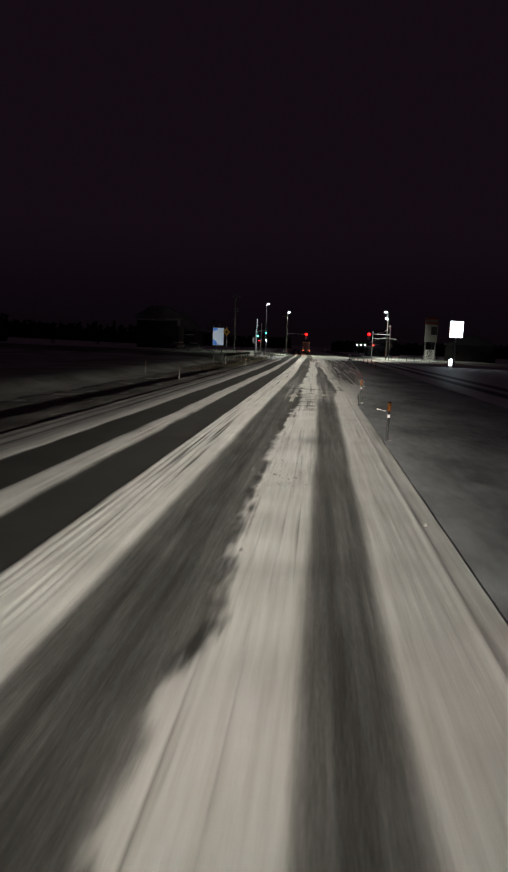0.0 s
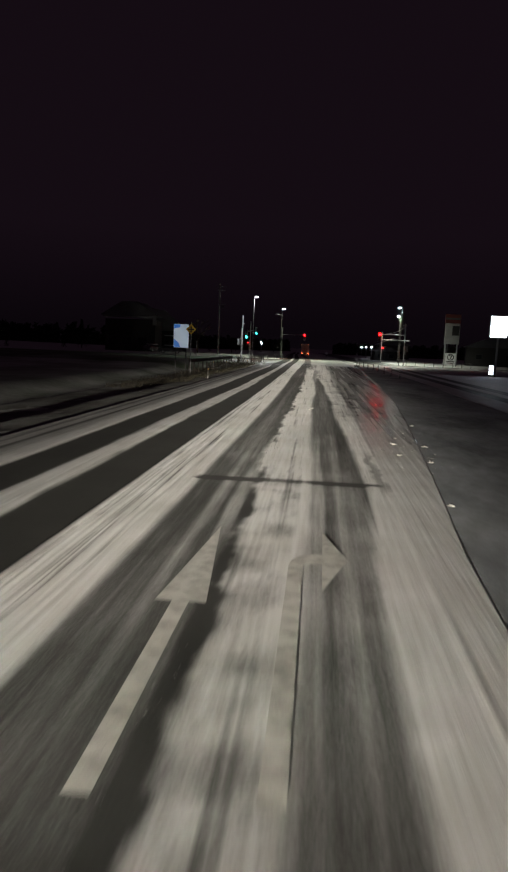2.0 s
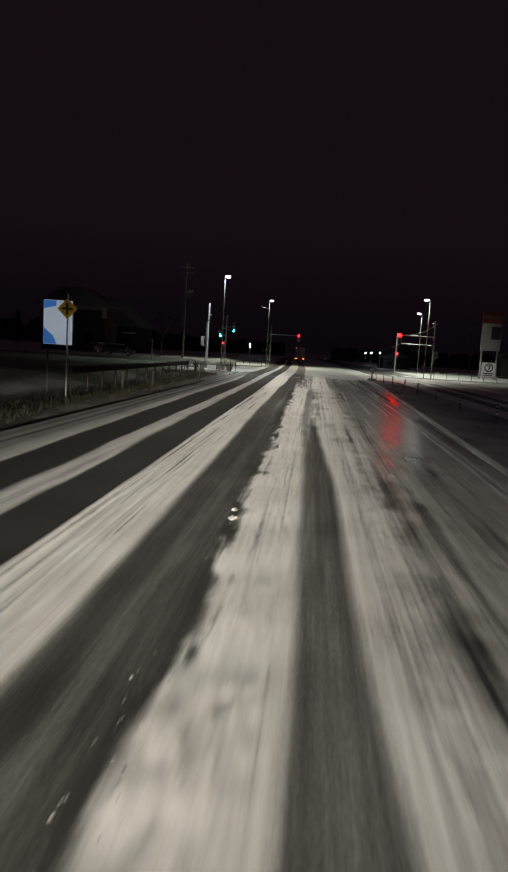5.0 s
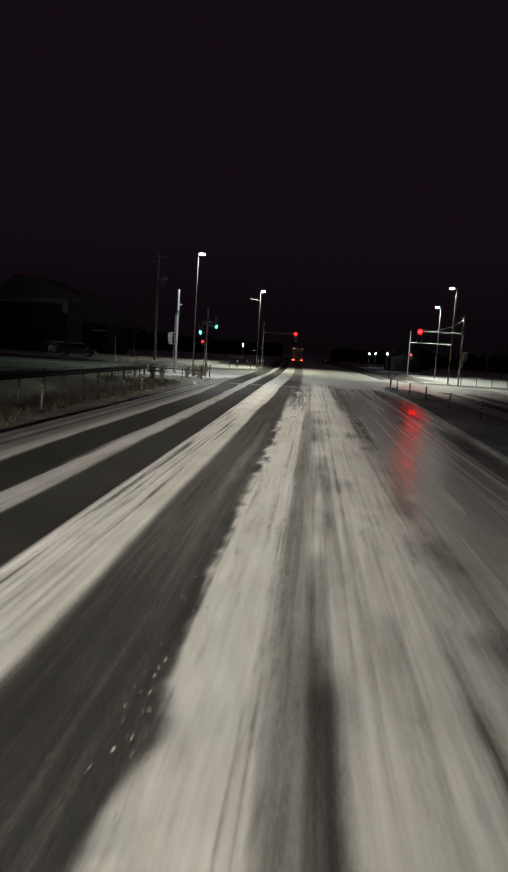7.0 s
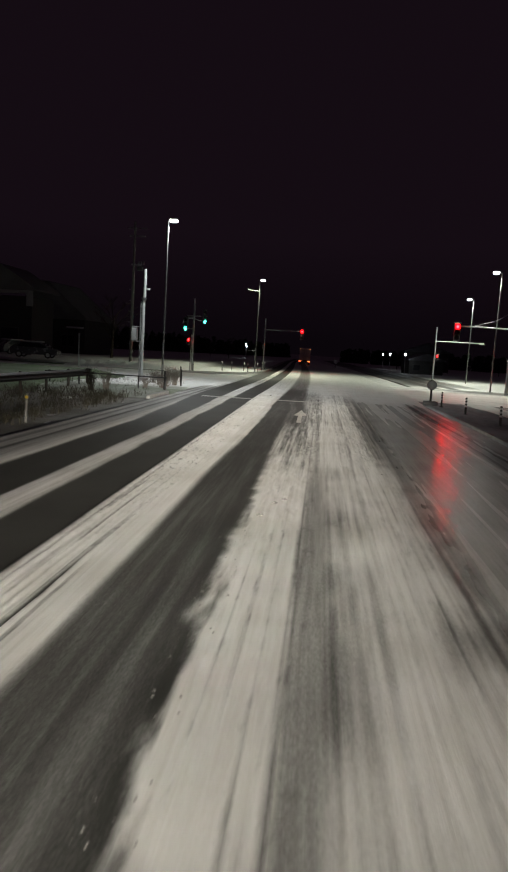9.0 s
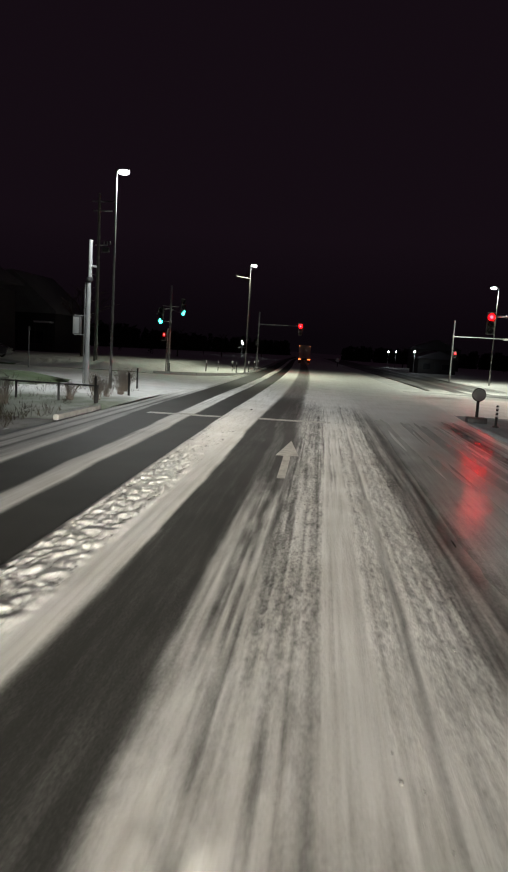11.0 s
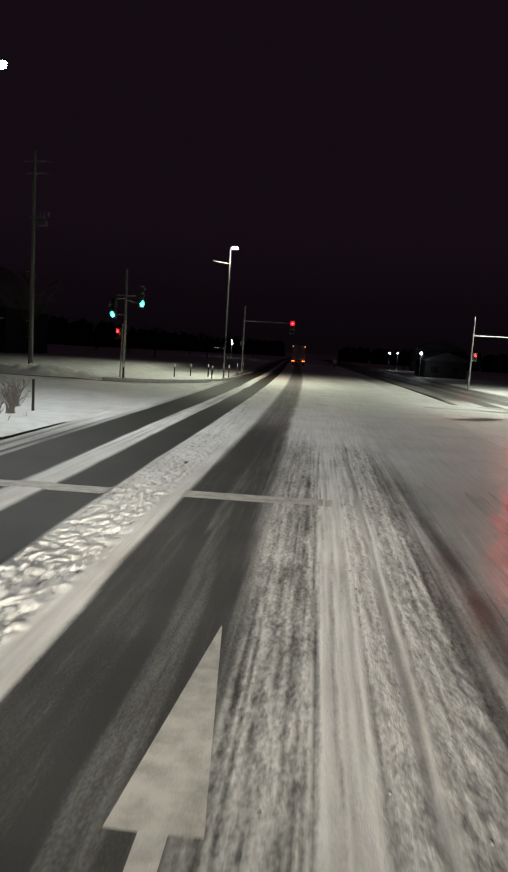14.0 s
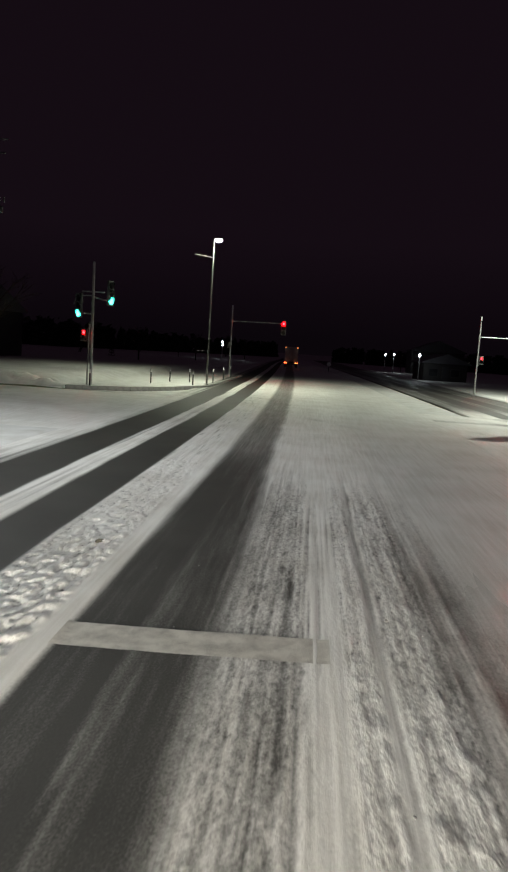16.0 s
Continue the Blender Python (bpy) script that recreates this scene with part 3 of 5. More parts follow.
def ground_place(X, Y):
    z = plateau(X, Y)
    under = track(X - bend(Y), -7.4, 15, 0.3)
    z = z * (1 - under) - 0.10 * under
    shade = fbm(X * 0.3, Y * 0.3, 71)
    # Thinner snow on the left keeps the unlit field dark through its colour.
    depth = np.where((X < -8) & (Y < 92), 0.45 + 0.5 * (shade - 0.5), 0.95)
    depth = np.where((X < -11) & (Y >= 92) & (Y < 143), 0.24 + 0.45 * (shade - 0.5), depth)
    return X, Y, z, depth, 0 * X


far = [-3000, -1500, -700, -400, -250, -160, -110]
ground_x = np.concatenate([far, np.arange(-80, 60, 0.8), [80, 120, 200, 400, 800, 1500, 3000]])
ground_y = np.concatenate([[-800, -200, -60], np.arange(-30, 230, 1.0), [245, 270, 300, 350, 420, 600, 1000, 2000, 4000]])
surface("ground", ground_x, ground_y, ground_place, GROUND, "open snowy ground with thin grass showing through", "ground")


def cross_place(X, Y):
    depth = crossing_snow(X, Y) - 0.35 * np.exp(-((Y - 137 - 0.02 * X) / 0.5) ** 2) * step(-8, 6, X)
    drift = 0.10 * np.exp(-((Y - 130.5) / 1.6) ** 2) * step(-8.6, -10.5, X) * (0.5 + fbm(X * 0.6, Y * 1.4, 83))
    edge = -0.07 * (1 - np.where(X < 0, 1, step(y_cross[0], y_cross[0] + 1.2, Y)) * (1 - step(y_cross[-1] - 1.2, y_cross[-1], Y)))
    return X + bend(Y) * (1 - step(8, 16, np.abs(X))), Y, 0.0 + 0.015 * fbm(X * 1.5, Y * 1.5, 85) + drift + edge, depth, 0.2 + 0 * X


for xs, y_cross in ((np.concatenate([np.arange(-160, -40, 4.0), np.arange(-40, -8.5, 0.4), [-8.4, -8.1, -7.8, -7.4]]), np.arange(125.8, 142.0, 0.35)),
                    (np.concatenate([np.arange(5.0, 40, 0.4), np.arange(40, 160, 4.0)]), np.arange(118.6, 142.0, 0.35))):
    surface("cross_street", xs, y_cross, cross_place, ROAD, "snow-covered side street meeting the main road", "road")


def far_lane_place(X, Y):
    x = X
    cover = 0.75 - track(x, 9.2, 10.2, 0.12) * 0.55 - track(x, 11.0, 12.0, 0.12) * 0.55 + 0.3 * (fbm(x * 5, Y * 0.15, 91) - 0.5)
    cover = cover - 0.5 * step(140, 148, Y)
    edge = np.where((X <= 7.61) | (X >= 14.59), -0.12, 0.0)
    return X + bend(Y), Y, -0.02 + 0.02 * np.clip(cover, 0, 1) + edge, np.clip(cover, 0, 1), 0.3 + 0 * X


surface("opposite_carriageway", np.concatenate([[7.6], np.arange(7.62, 14.5, 0.12), [14.6]]), np.concatenate([np.arange(-16, 120, 0.8), np.arange(142, 420, 2.0)]),
        far_lane_place, ROAD, "dark opposite carriageway with thin snow", "road")


def median_place(X, Y):
    e = right_edge(Y) - 0.09
    px = e + (X - e.min()) / (7.55 - e.min()) * (7.55 - e)
    raised = step(60, 66, Y) * (1 - step(112, 118, Y))
    z = 0.010 + 0.100 * raised + (fbm(px * 1.2, Y * 0.5, 101) - 0.5) * 0.03
    tuft = np.clip(fbm(px * 2.5, Y * 1.2, 103) - 0.6, 0, 1) * 0.10 * (1 - raised)
    z = np.where(X <= X.min() + 0.01, np.minimum(z, 0.012), z)
    edge = np.where(X >= 7.549, -0.1, 0)
    # Thin cover here darkens the median, which the beam lights only weakly.
    return px, Y, z + tuft + edge, 0.26 + 0.46 * fbm(px * 0.8, Y * 0.4, 105), 0 * X


surface("median", np.linspace(1.25, 7.55, 60), np.arange(-16, 119.5, 0.3), median_place, MEDIAN, "low snow-covered median strip", "median")


def verge_place(X, Y):
    z = plateau(X, Y) + 0.03 + (fbm(X * 1.5, Y * 1.0, 111) - 0.5) * 0.16
    z = np.where(X >= -7.6, -0.02, z) - 0.25 * step(110, 113, Y)
    z = np.where((X <= -13.4), -0.6, z)
    return X, Y, z, 0.15 + 0.55 * fbm(X * 0.9, Y * 0.5, 113), 0 * X


surface("verge", np.arange(-13.4, -7.25, 0.2), np.arange(-16, 113, 0.4), verge_place, VERGE, "dark frozen grass verge with patchy snow", "verge")


def pavement_place(X, Y):
    e = np.where((X <= 14.71) | (Y <= 102.01) | (Y >= 125.99) & (Y < 130), -0.2, 0)
    return X, Y, 0.06 + 0.04 * fbm(X * 0.7, Y * 0.7, 121) + e, 0.97 + 0 * X, 0 * X


surface("pavement", np.concatenate([[14.7], np.arange(14.72, 40, 0.6)]), np.arange(102, 126.1, 0.5), pavement_place, GROUND, "snow-covered pavement beside the far carriageway", "pavement")
surface("pavement", np.concatenate([[13.9], np.arange(13.92, 40, 0.6)]), np.arange(142.4, 260, 1.0), lambda X, Y: (X + bend(Y) * 0.5, Y, 0.06 + np.where((X <= 13.91) | (Y <= 142.41), -0.2, 0.03 * fbm(X * 0.7, Y * 0.7, 123)), 0.97 + 0 * X, 0 * X),
        GROUND, "bright snowy pavement at the street corner", "pavement")


def corner_place(X, Y):
    """The street corner with its planting, rounded towards the side street."""
    e = np.interp(Y, [96, 111.5, 114], [-7.75, -7.75, -7.36])
    px = e + (X + 7.75) * (24.0 / 24.0)
    lip = np.where(X >= -7.751, -0.25 + 0.19 * step(112, 114, Y), np.where(Y >= 125.99, -0.06, 0))
    return px, Y, -0.12 + 0.22 * step(108, 112.5, Y) - 0.09 * step(118, 123, Y) + 0.05 * fbm(px * 0.9, Y * 0.9, 131) + lip, 0.22 + 0.30 * fbm(px * 1.1, Y * 0.9, 133) + 0.6 * step(114, 119, Y + 1.5 * (fbm(px, Y, 135) - 0.5)) * step(-17, -13.5, px), 0 * X


surface("pavement", np.concatenate([np.arange(-40.0, -14, 1.0), np.arange(-14.0, -7.77, 0.25), [-7.75]]), np.arange(108, 126.1, 0.3), corner_place, GROUND, "snow-covered street corner behind a low kerb", "pavement")


def far_corner_place(X, Y):
    e = np.interp(Y, [142, 144, 147, 151, 400], [-13.5, -10.5, -8.6, -7.2, -7.2]) + bend(Y)
    px = e + (X + 7.2)
    lip = np.where((X >= -7.201) | (Y <= 142.01), -0.25, 0)
    bank = 0.5 * step(-13, -17, X) * fbm(px * 0.35, Y * 0.35, 143)
    return px, Y, 0.08 + 0.05 * fbm(px * 0.9, Y * 0.9, 141) + bank + lip, 0.9 + 0 * X, 0 * X


surface("pavement", np.concatenate([np.arange(-40, -7.22, 0.4), [-7.2]]), np.concatenate([[142.0], np.arange(142.02, 200, 0.5), np.arange(200, 300, 4)]), far_corner_place, GROUND, "snowy far corner behind a curved kerb", "pavement")


def road_top(x, y):
    return float(road_snow(np.array([x], float), np.array([y], float))[1][0])


# ---- kerbs ----
def kerb_line(points, label, step_m=1.0, high=0.13):
    """Kerb stones end to end along a line; each one is a block of its own."""
    line = thing("kerb", label, "kerb", kind="structure")
    bm = box(B(), 0, 0, 0, 0.16, step_m - 0.015, high + 0.2, 0.018)
    me = finish(bm, "kerb_stone", KERB, 40)
    rng = random.Random(5)
    for (x0, y0), (x1, y1) in zip(points, points[1:]):
        run = math.hypot(x1 - x0, y1 - y0)
        count = max(1, round(run / step_m))
        for i in range(count):
            f = (i + 0.5) / count
            ob = new("kerb_stone", me)
            ob.parent = line
            ob.matrix_basis = pose(x0 + (x1 - x0) * f, y0 + (y1 - y0) * f, (high - 0.2) / 2 + rng.uniform(-0.006, 0.006), 0, 0,
                                   -math.degrees(math.atan2(x1 - x0, y1 - y0))) @ Matrix.Diagonal((1, run / count / step_m, 1, 1))
    return line


# ---- road paint ----
def rows_mesh(rows, columns=6, lift=0.006):
    """A painted strip from rows of (y, left x, right x), lying on the road."""
    bm = B()
    last = None
    for y, a, b in rows:
        xs = [a + (b - a) * k / columns for k in range(columns + 1)]
        row = [bm.verts.new((x, y, max(road_top(x + dx, y + dy) for dx in (-0.03, 0, 0.03) for dy in (-0.08, 0.08)) + lift)) for x in xs]
        if last:
            for k in range(columns):
                bm.faces.new((last[k], last[k + 1], row[k + 1], row[k]))
        last = row
    return bm


def spread(y0, y1, n):
    return [y0 + (y1 - y0) * i / n for i in range(n + 1)]


def straight_arrow(x, y0, y1, head, wide, shaft=0.15, skew=0.0):
    r = [(y, x + skew * (y1 - y) - shaft / 2, x + skew * (y1 - y) + shaft / 2) for y in spread(y0, y1 - head, 24)]
    r += [(y, x + skew * (y1 - y) - wide / 2 * (1 - f), x + skew * (y1 - y) + wide / 2 * (1 - f)) for f, y in zip(spread(0, 0.985, 16), spread(y1 - head, y1, 16))]
    return rows_mesh(r)


PAINTKIND = dict(category="road marking", kind="structure")
whole("trim_arrow", straight_arrow(-1.37, 23.5, 28.6, 2.5, 0.46), PAINT, "worn white straight-ahead arrow painted on the road", **PAINTKIND)
whole("trim_arrow", straight_arrow(-1.11, 102.7, 107.8, 2.5, 0.50, skew=0.01), PAINT, "white straight-ahead arrow painted on bare asphalt", **PAINTKIND)
bm = rows_mesh([(y, -0.46, -0.31) for y in spread(23.5, 27.2, 20)], lift=0.02)
me = bpy.data.meshes.new("tmp")
bm.to_mesh(me)
bm.free()
bm = B()
bm.from_mesh(me)
top = max(v.co.z for v in bm.verts)
ring_o = [(-0.46 + 0.30 * (1 - math.cos(a)), 27.2 + 0.45 * math.sin(a)) for a in spread(0, math.pi / 2, 8)]
ring_i = [(-0.31 + 0.15 * (1 - math.cos(a)), 27.2 + 0.12 * math.sin(a)) for a in spread(0, math.pi / 2, 8)]
vo = [bm.verts.new((x, yy, top)) for x, yy in ring_o]
vi = [bm.verts.new((x, yy, top)) for x, yy in ring_i]
for i in range(8):
    bm.faces.new((vo[i], vi[i], vi[i + 1], vo[i + 1]))
head = [bm.verts.new((x, yy, top)) for x, yy in ((-0.12, 26.5), (0.16, 27.5), (-0.10, 28.55))]
bm.faces.new(head)
bm.faces.new((vo[8], vi[8], bm.verts.new((-0.11, 27.32, top)), bm.verts.new((-0.11, 27.65, top))))
bmesh.ops.recalc_face_normals(bm, faces=bm.faces)
whole("trim_arrow", bm, PAINT, "worn white right-turn arrow painted on the road", **PAINTKIND)


def cross_line(x0, x1, y0, y1, slope=0.0):
    bm = B()
    last = None
    for x in spread(x0, x1, int((x1 - x0) / 0.08)):
        ya, yb = y0 + slope * x, y1 + slope * x
        z = max(road_top(x, ya), road_top(x, (ya + yb) / 2), road_top(x, yb)) + 0.006
        pair = [bm.verts.new((x, ya, z)), bm.verts.new((x, yb, z))]
        if last:
            bm.faces.new((last[0], pair[0], pair[1], last[1]))
        last = pair
    return bm


whole("trim_stop_line", cross_line(-2.44, -0.08, 112.62, 113.1, 0.04), PAINT, "white stop line half hidden by snow", **PAINTKIND)
whole("trim_stop_line", cross_line(-6.0, -3.5, 112.42, 112.9, 0.04), PAINT, "white stop line across the other lane", **PAINTKIND)


# ---- snow poles and delineators ----
def snow_pole(label, high, top_mat, top_label):
    p = thing("snow_pole", label, "delineator", group="snow poles on the median")
    part("post", tube(B(), (0, 0, -0.1), (0, 0, high), 0.032, 0.030), RUBBER, p, "black flexible post")
    part("foot", tube(B(), (0, 0, -0.1), (0, 0, 0.05), 0.11, 0.08, 16), RUBBER, p, "rubber foot")
    part("reflector", tube(B(), (0, 0, high * 0.80), (0, 0, high), 0.045, 0.045), top_mat, p, top_label)
    part("band", tube(B(), (0, 0, high * 0.64), (0, 0, high * 0.72), 0.040, 0.040), REFLECT, p, "white reflective band")
    part("cap", tube(B(), (0, 0, high), (0, 0, high + 0.03), 0.045, 0.02), RUBBER, p)
    return p


def clump(r, seed, material, label, x, y, z):
    """A lump of caked snow, uneven and broken."""
    rng = random.Random(seed)
    bm = B()
    bmesh.ops.create_icosphere(bm, subdivisions=3, radius=r)
    for v in bm.verts:
        n = noise.noise(v.co * (2.2 / r) + Vector((seed, 0, 0)))
        v.co *= 1 + 0.75 * n
        v.co.z *= 0.6
    return whole("snow_lump", bm, material, label, "snow", pose(x, y, z, 0, 0, rng.uniform(0, 360)), smooth=60)


pole = snow_pole("black snow pole with an orange top and white band", 1.0, ORANGE, "orange reflective sleeve")
pole.matrix_world = pose(1.36, 13.1, -0.05, 2, 1, 0)
copy_thing(pole, pose(1.42, 24.2, -0.05, -2, 3, 40))
for i, (x, yy, r) in enumerate(((1.45, 13.2, 0.05), (1.50, 24.3, 0.06), (1.95, 11.3, 0.04), (1.85, 30.6, 0.06), (2.2, 34.6, 0.06), (2.75, 41.6, 0.07), (-0.43, 46.0, 0.09), (-0.36, 46.5, 0.06), (-1.05, 8.0, 0.05), (-0.7, 7.8, 0.05), (-1.19, 59.6, 0.07), (-1.24, 60.1, 0.05), (1.72, 37.2, 0.07), (1.66, 35.4, 0.06), (2.05, 36.2, 0.05), (1.9, 38.4, 0.05), (2.45, 37.0, 0.07), (2.3, 35.2, 0.05), (1.35, 36.0, 0.04), (1.05, 5.2, 0.05), (1.95, 21.6, 0.09), (2.1, 21.2, 0.06))):
    clump(r, i + 1, DIRTY_SNOW, "lump of dirty ploughed snow lying on the ground", x, yy, 0.0)


clump(0.055, 40, CLOD, "clod of frozen dirt lying on packed snow", -2.93, 115.4, 0.03)
for i, (x, yy, r) in enumerate(((-0.98, 90.6, 0.05), (-0.86, 90.9, 0.045), (-1.12, 89.8, 0.05))):
    clump(r, 50 + i, DIRTY_SNOW, "lump of broken snow at the edge of a wheel track", x, yy, 0.01)


def banded_post(high=0.75):
    p = thing("delineator_post", "dark rubber lane post with three white reflective bands", "delineator", group="lane posts on the median")
    part("post", tube(B(), (0, 0, -0.1), (0, 0, high), 0.045, 0.04), RUBBER, p)
    part("foot", tube(B(), (0, 0, -0.1), (0, 0, 0.04), 0.13, 0.10, 16), RUBBER, p)
    for k in (0.52, 0.70, 0.88):
        part("band", tube(B(), (0, 0, high * k - 0.035), (0, 0, high * k + 0.035), 0.05, 0.05), REFLECT, p, "white reflective band")
    return p


first = banded_post()
spots = [(5.55, 114.6), (5.80, 110.2), (6.05, 105.5), (6.25, 100.0), (6.30, 94.0), (6.35, 88.0), (6.4, 82.0), (6.45, 76.0)]
first.matrix_world = pose(*spots[0], 0.08)
for i, (x, yy) in enumerate(spots[1:]):
    copy_thing(first, pose(x, yy, 0.08, (-1) ** i * 2, i % 3 - 1, i * 37))


def verge_marker():
    p = thing("verge_marker", "slim grey roadside marker with an amber reflector", "delineator", group="verge markers")
    part("post", box(B(), 0, 0, 0.34, 0.07, 0.05, 0.95, 0.02), CONCRETE, p)
    part("reflector", disc(B(), 0, -0.03, 0.70, 0.045, 0.02), YELLOW, p, "round amber reflector")
    part("cap", box(B(), 0, 0, 0.82, 0.095, 0.055, 0.03, 0.008), DARK, p)
    return p


first = verge_marker()
first.matrix_world = pose(-8.62, 36.6, -0.05)
for x, yy in ((-13.0, 45.5), (-7.75, 66.4), (-10.5, 86.5), (-9.6, 89.6), (-8.4, 98.5)):
    copy_thing(first, pose(x, yy, -0.08, 0, 2, 8))


def crumbs(patches, seed, label):
    """Crumbs of broken snow thrown up by tyres, scattered over patches (x0, x1, y0, y1, how many to a square metre, size)."""
    rng = np.random.default_rng(seed)
    base = np.array([(1, 0, 0), (0, 1, 0), (-1, 0, 0), (0, -1, 0), (0, 0, 1), (0, 0, -1)], float)
    tri = np.array([(0, 1, 4), (1, 2, 4), (2, 3, 4), (3, 0, 4), (1, 0, 5), (2, 1, 5), (3, 2, 5), (0, 3, 5)])
    co, idx, n = [], [], 0
    for x0, x1, y0, y1, per, size in patches:
        k = int((x1 - x0) * (y1 - y0) * per)
        cx, cy = rng.uniform(x0, x1, k), rng.uniform(y0, y1, k)
        keep = vnoise(cx * 3.0, cy * 0.8, seed) + 0.5 * vnoise(cx * 9, cy * 5, seed + 1) > 0.55
        cx, cy = cx[keep], cy[keep]
        k = len(cx)
        r = size * np.exp(rng.normal(0, 0.45, k))
        cz = road_snow(cx, cy)[1] + r * 0.05
        a = rng.uniform(0, 6.283, k)
        v = base[None] * rng.uniform(0.6, 1.3, (k, 6, 1)) * r[:, None, None]
        v = np.stack([(v[..., 0] * np.cos(a)[:, None] - v[..., 1] * np.sin(a)[:, None]), (v[..., 0] * np.sin(a)[:, None] + v[..., 1] * np.cos(a)[:, None]) * 1.3, v[..., 2] * 0.45], -1)
        co.append((v + np.stack([cx, cy, cz], -1)[:, None]).reshape(-1, 3))
        idx.append((tri[None] + 6 * np.arange(k)[:, None, None]).reshape(-1, 3) + n)
        n += 6 * k
    me = bpy.data.meshes.new("snow_crumbs")
    me.from_pydata(np.concatenate(co).tolist(), [], np.concatenate(idx).tolist())
    me.materials.append(CRUMB_SNOW)
    me.shade_smooth()
    return tagged(new("snow_crumbs", me), label, "snow", kind="stuff")


crumbs([(-1.42, -1.12, 2, 26, 40, 0.008), (-1.5, -0.5, 7.0, 9.6, 40, 0.011), (-1.36, -1.05, 34, 64, 40, 0.008), (1.2, 2.6, 33, 41, 12, 0.012),
        (-1.42, -1.1, 70, 93, 40, 0.008), (0.05, 1.0, 92, 120, 8, 0.010), (-0.85, -0.40, 96, 119, 6, 0.009), (-2.2, -1.3, 70, 118, 0.8, 0.007), (1.2, 2.0, 92, 112, 2, 0.011)], 17,
       "crumbs of broken snow scattered along the wheel tracks")


def stake(x, y, z=0.08, high=0.95, tip=True):
    p = thing("island_post", "dark slim post with a white top on the street corner", "delineator", pose(x, y, z), group="posts on the far corner")
    part("post", tube(B(), (0, 0, -0.1), (0, 0, high), 0.045, 0.04), RUBBER, p)
    if tip:
        part("band", tube(B(), (0, 0, high - 0.22), (0, 0, high), 0.05, 0.048), REFLECT, p, "white reflective band")
    return p


for x, yy in ((-12.35, 142.9), (-10.6, 149.6), (-10.0, 152.6), (-8.8, 153.5), (-8.05, 150.6), (-7.6, 156.5), (-7.7, 163.0), (-7.9, 169.5)):
    stake(x, yy)


# ---- guard rail on the left ----
def guard_rail(points, label):
    g = thing("guard_rail", label, "guard rail")
    bm = B()
    prof = [(-0.04, 0.0), (0.0, 0.05), (0.035, 0.09), (0.0, 0.14), (0.0, 0.20), (0.035, 0.25), (0.0, 0.30), (-0.04, 0.35)]
    lines = []
    for (x, yy) in points:
        lines.append([bm.verts.new((x + a, yy, 0.52 + b)) for a, b in prof])
    for p, q in zip(lines, lines[1:]):
        for i in range(len(prof) - 1):
            bm.faces.new((p[i], q[i], q[i + 1], p[i + 1]))
    bmesh.ops.solidify(bm, geom=bm.faces[:], thickness=0.012)
    part("beam", bm, BROWN, g, "corrugated brown beam")
    for x, yy in points:
        part("post", tube(B(), (x - 0.10, yy, -0.5), (x - 0.10, yy, 0.9), 0.065, 0.065), BROWN, g)
        part("bracket", box(B(), x - 0.05, yy, 0.70, 0.06, 0.08, 0.24, 0.01), BROWN, g)
    part("end_cap", tube(B(), (points[-1][0] - 0.02, points[-1][1], 0.52), (points[-1][0] - 0.02, points[-1][1] + 0.02, 0.87), 0.08, 0.08), BROWN, g)
    return g


guard_rail([(-12.35 + 0.02 * i, 84.0 + 2.5 * i) for i in range(13)], "brown steel guard rail beside the snowy bank")


# ---- street lamps ----
def street_lamp(x, y, z, high, reach, label, bracket=False, watts=LAMP_WATTS, colour=(0.94, 1.0, 0.77)):
    """A tapered pole with a short arm along x and a flat LED head."""
    p = thing("street_lamp", label, "street lamp", pose(x, y, z), group="street lamps at the crossing")
    part("pole", tube(B(), (0, 0, -0.2), (0, 0, high), 0.068, 0.034, 18), LAMP_POLE, p, "tapered grey steel pole")
    part("base_plate", box(B(), 0, 0, 0.02, 0.36, 0.36, 0.05, 0.01), STEEL, p)
    part("hatch", box(B(), 0, -0.10, 0.9, 0.10, 0.02, 0.34, 0.008), POLE_PAINT, p)
    s = 1 if reach > 0 else -1
    part("arm", bent(B(), [(0, 0, high - 0.05), (reach * 0.5, 0, high + 0.04), (reach, 0, high + 0.05)], 0.035), LAMP_POLE, p)
    h = part("lamp_head", box(B(), reach + s * 0.20, 0, high + 0.10, 0.56, 0.22, 0.07, 0.025), STEEL, p, "flat grey lamp head")
    bm = B()
    bmesh.ops.create_uvsphere(bm, u_segments=20, v_segments=10, radius=1, matrix=Matrix.Translation((reach + s * 0.22, 0, high - 0.01)) @ Matrix.Diagonal((0.25, 0.14, 0.10, 1)))
    part("led_lens", bm, LED_ON, h, "lit cool white lens")
    if bracket:
        part("bracket", bent(B(), [(0, 0, high - 1.15), (-s * 1.25, -0.1, high - 1.0)], 0.022), POLE_PAINT, p)
        part("banner_rail", bent(B(), [(0, 0, 2.3), (-s * 0.8, 0, 2.3)], 0.018), POLE_PAINT, p)
    lamp_light(x + reach + s * 0.24, y, z + high - 0.16, watts, colour)
    return p


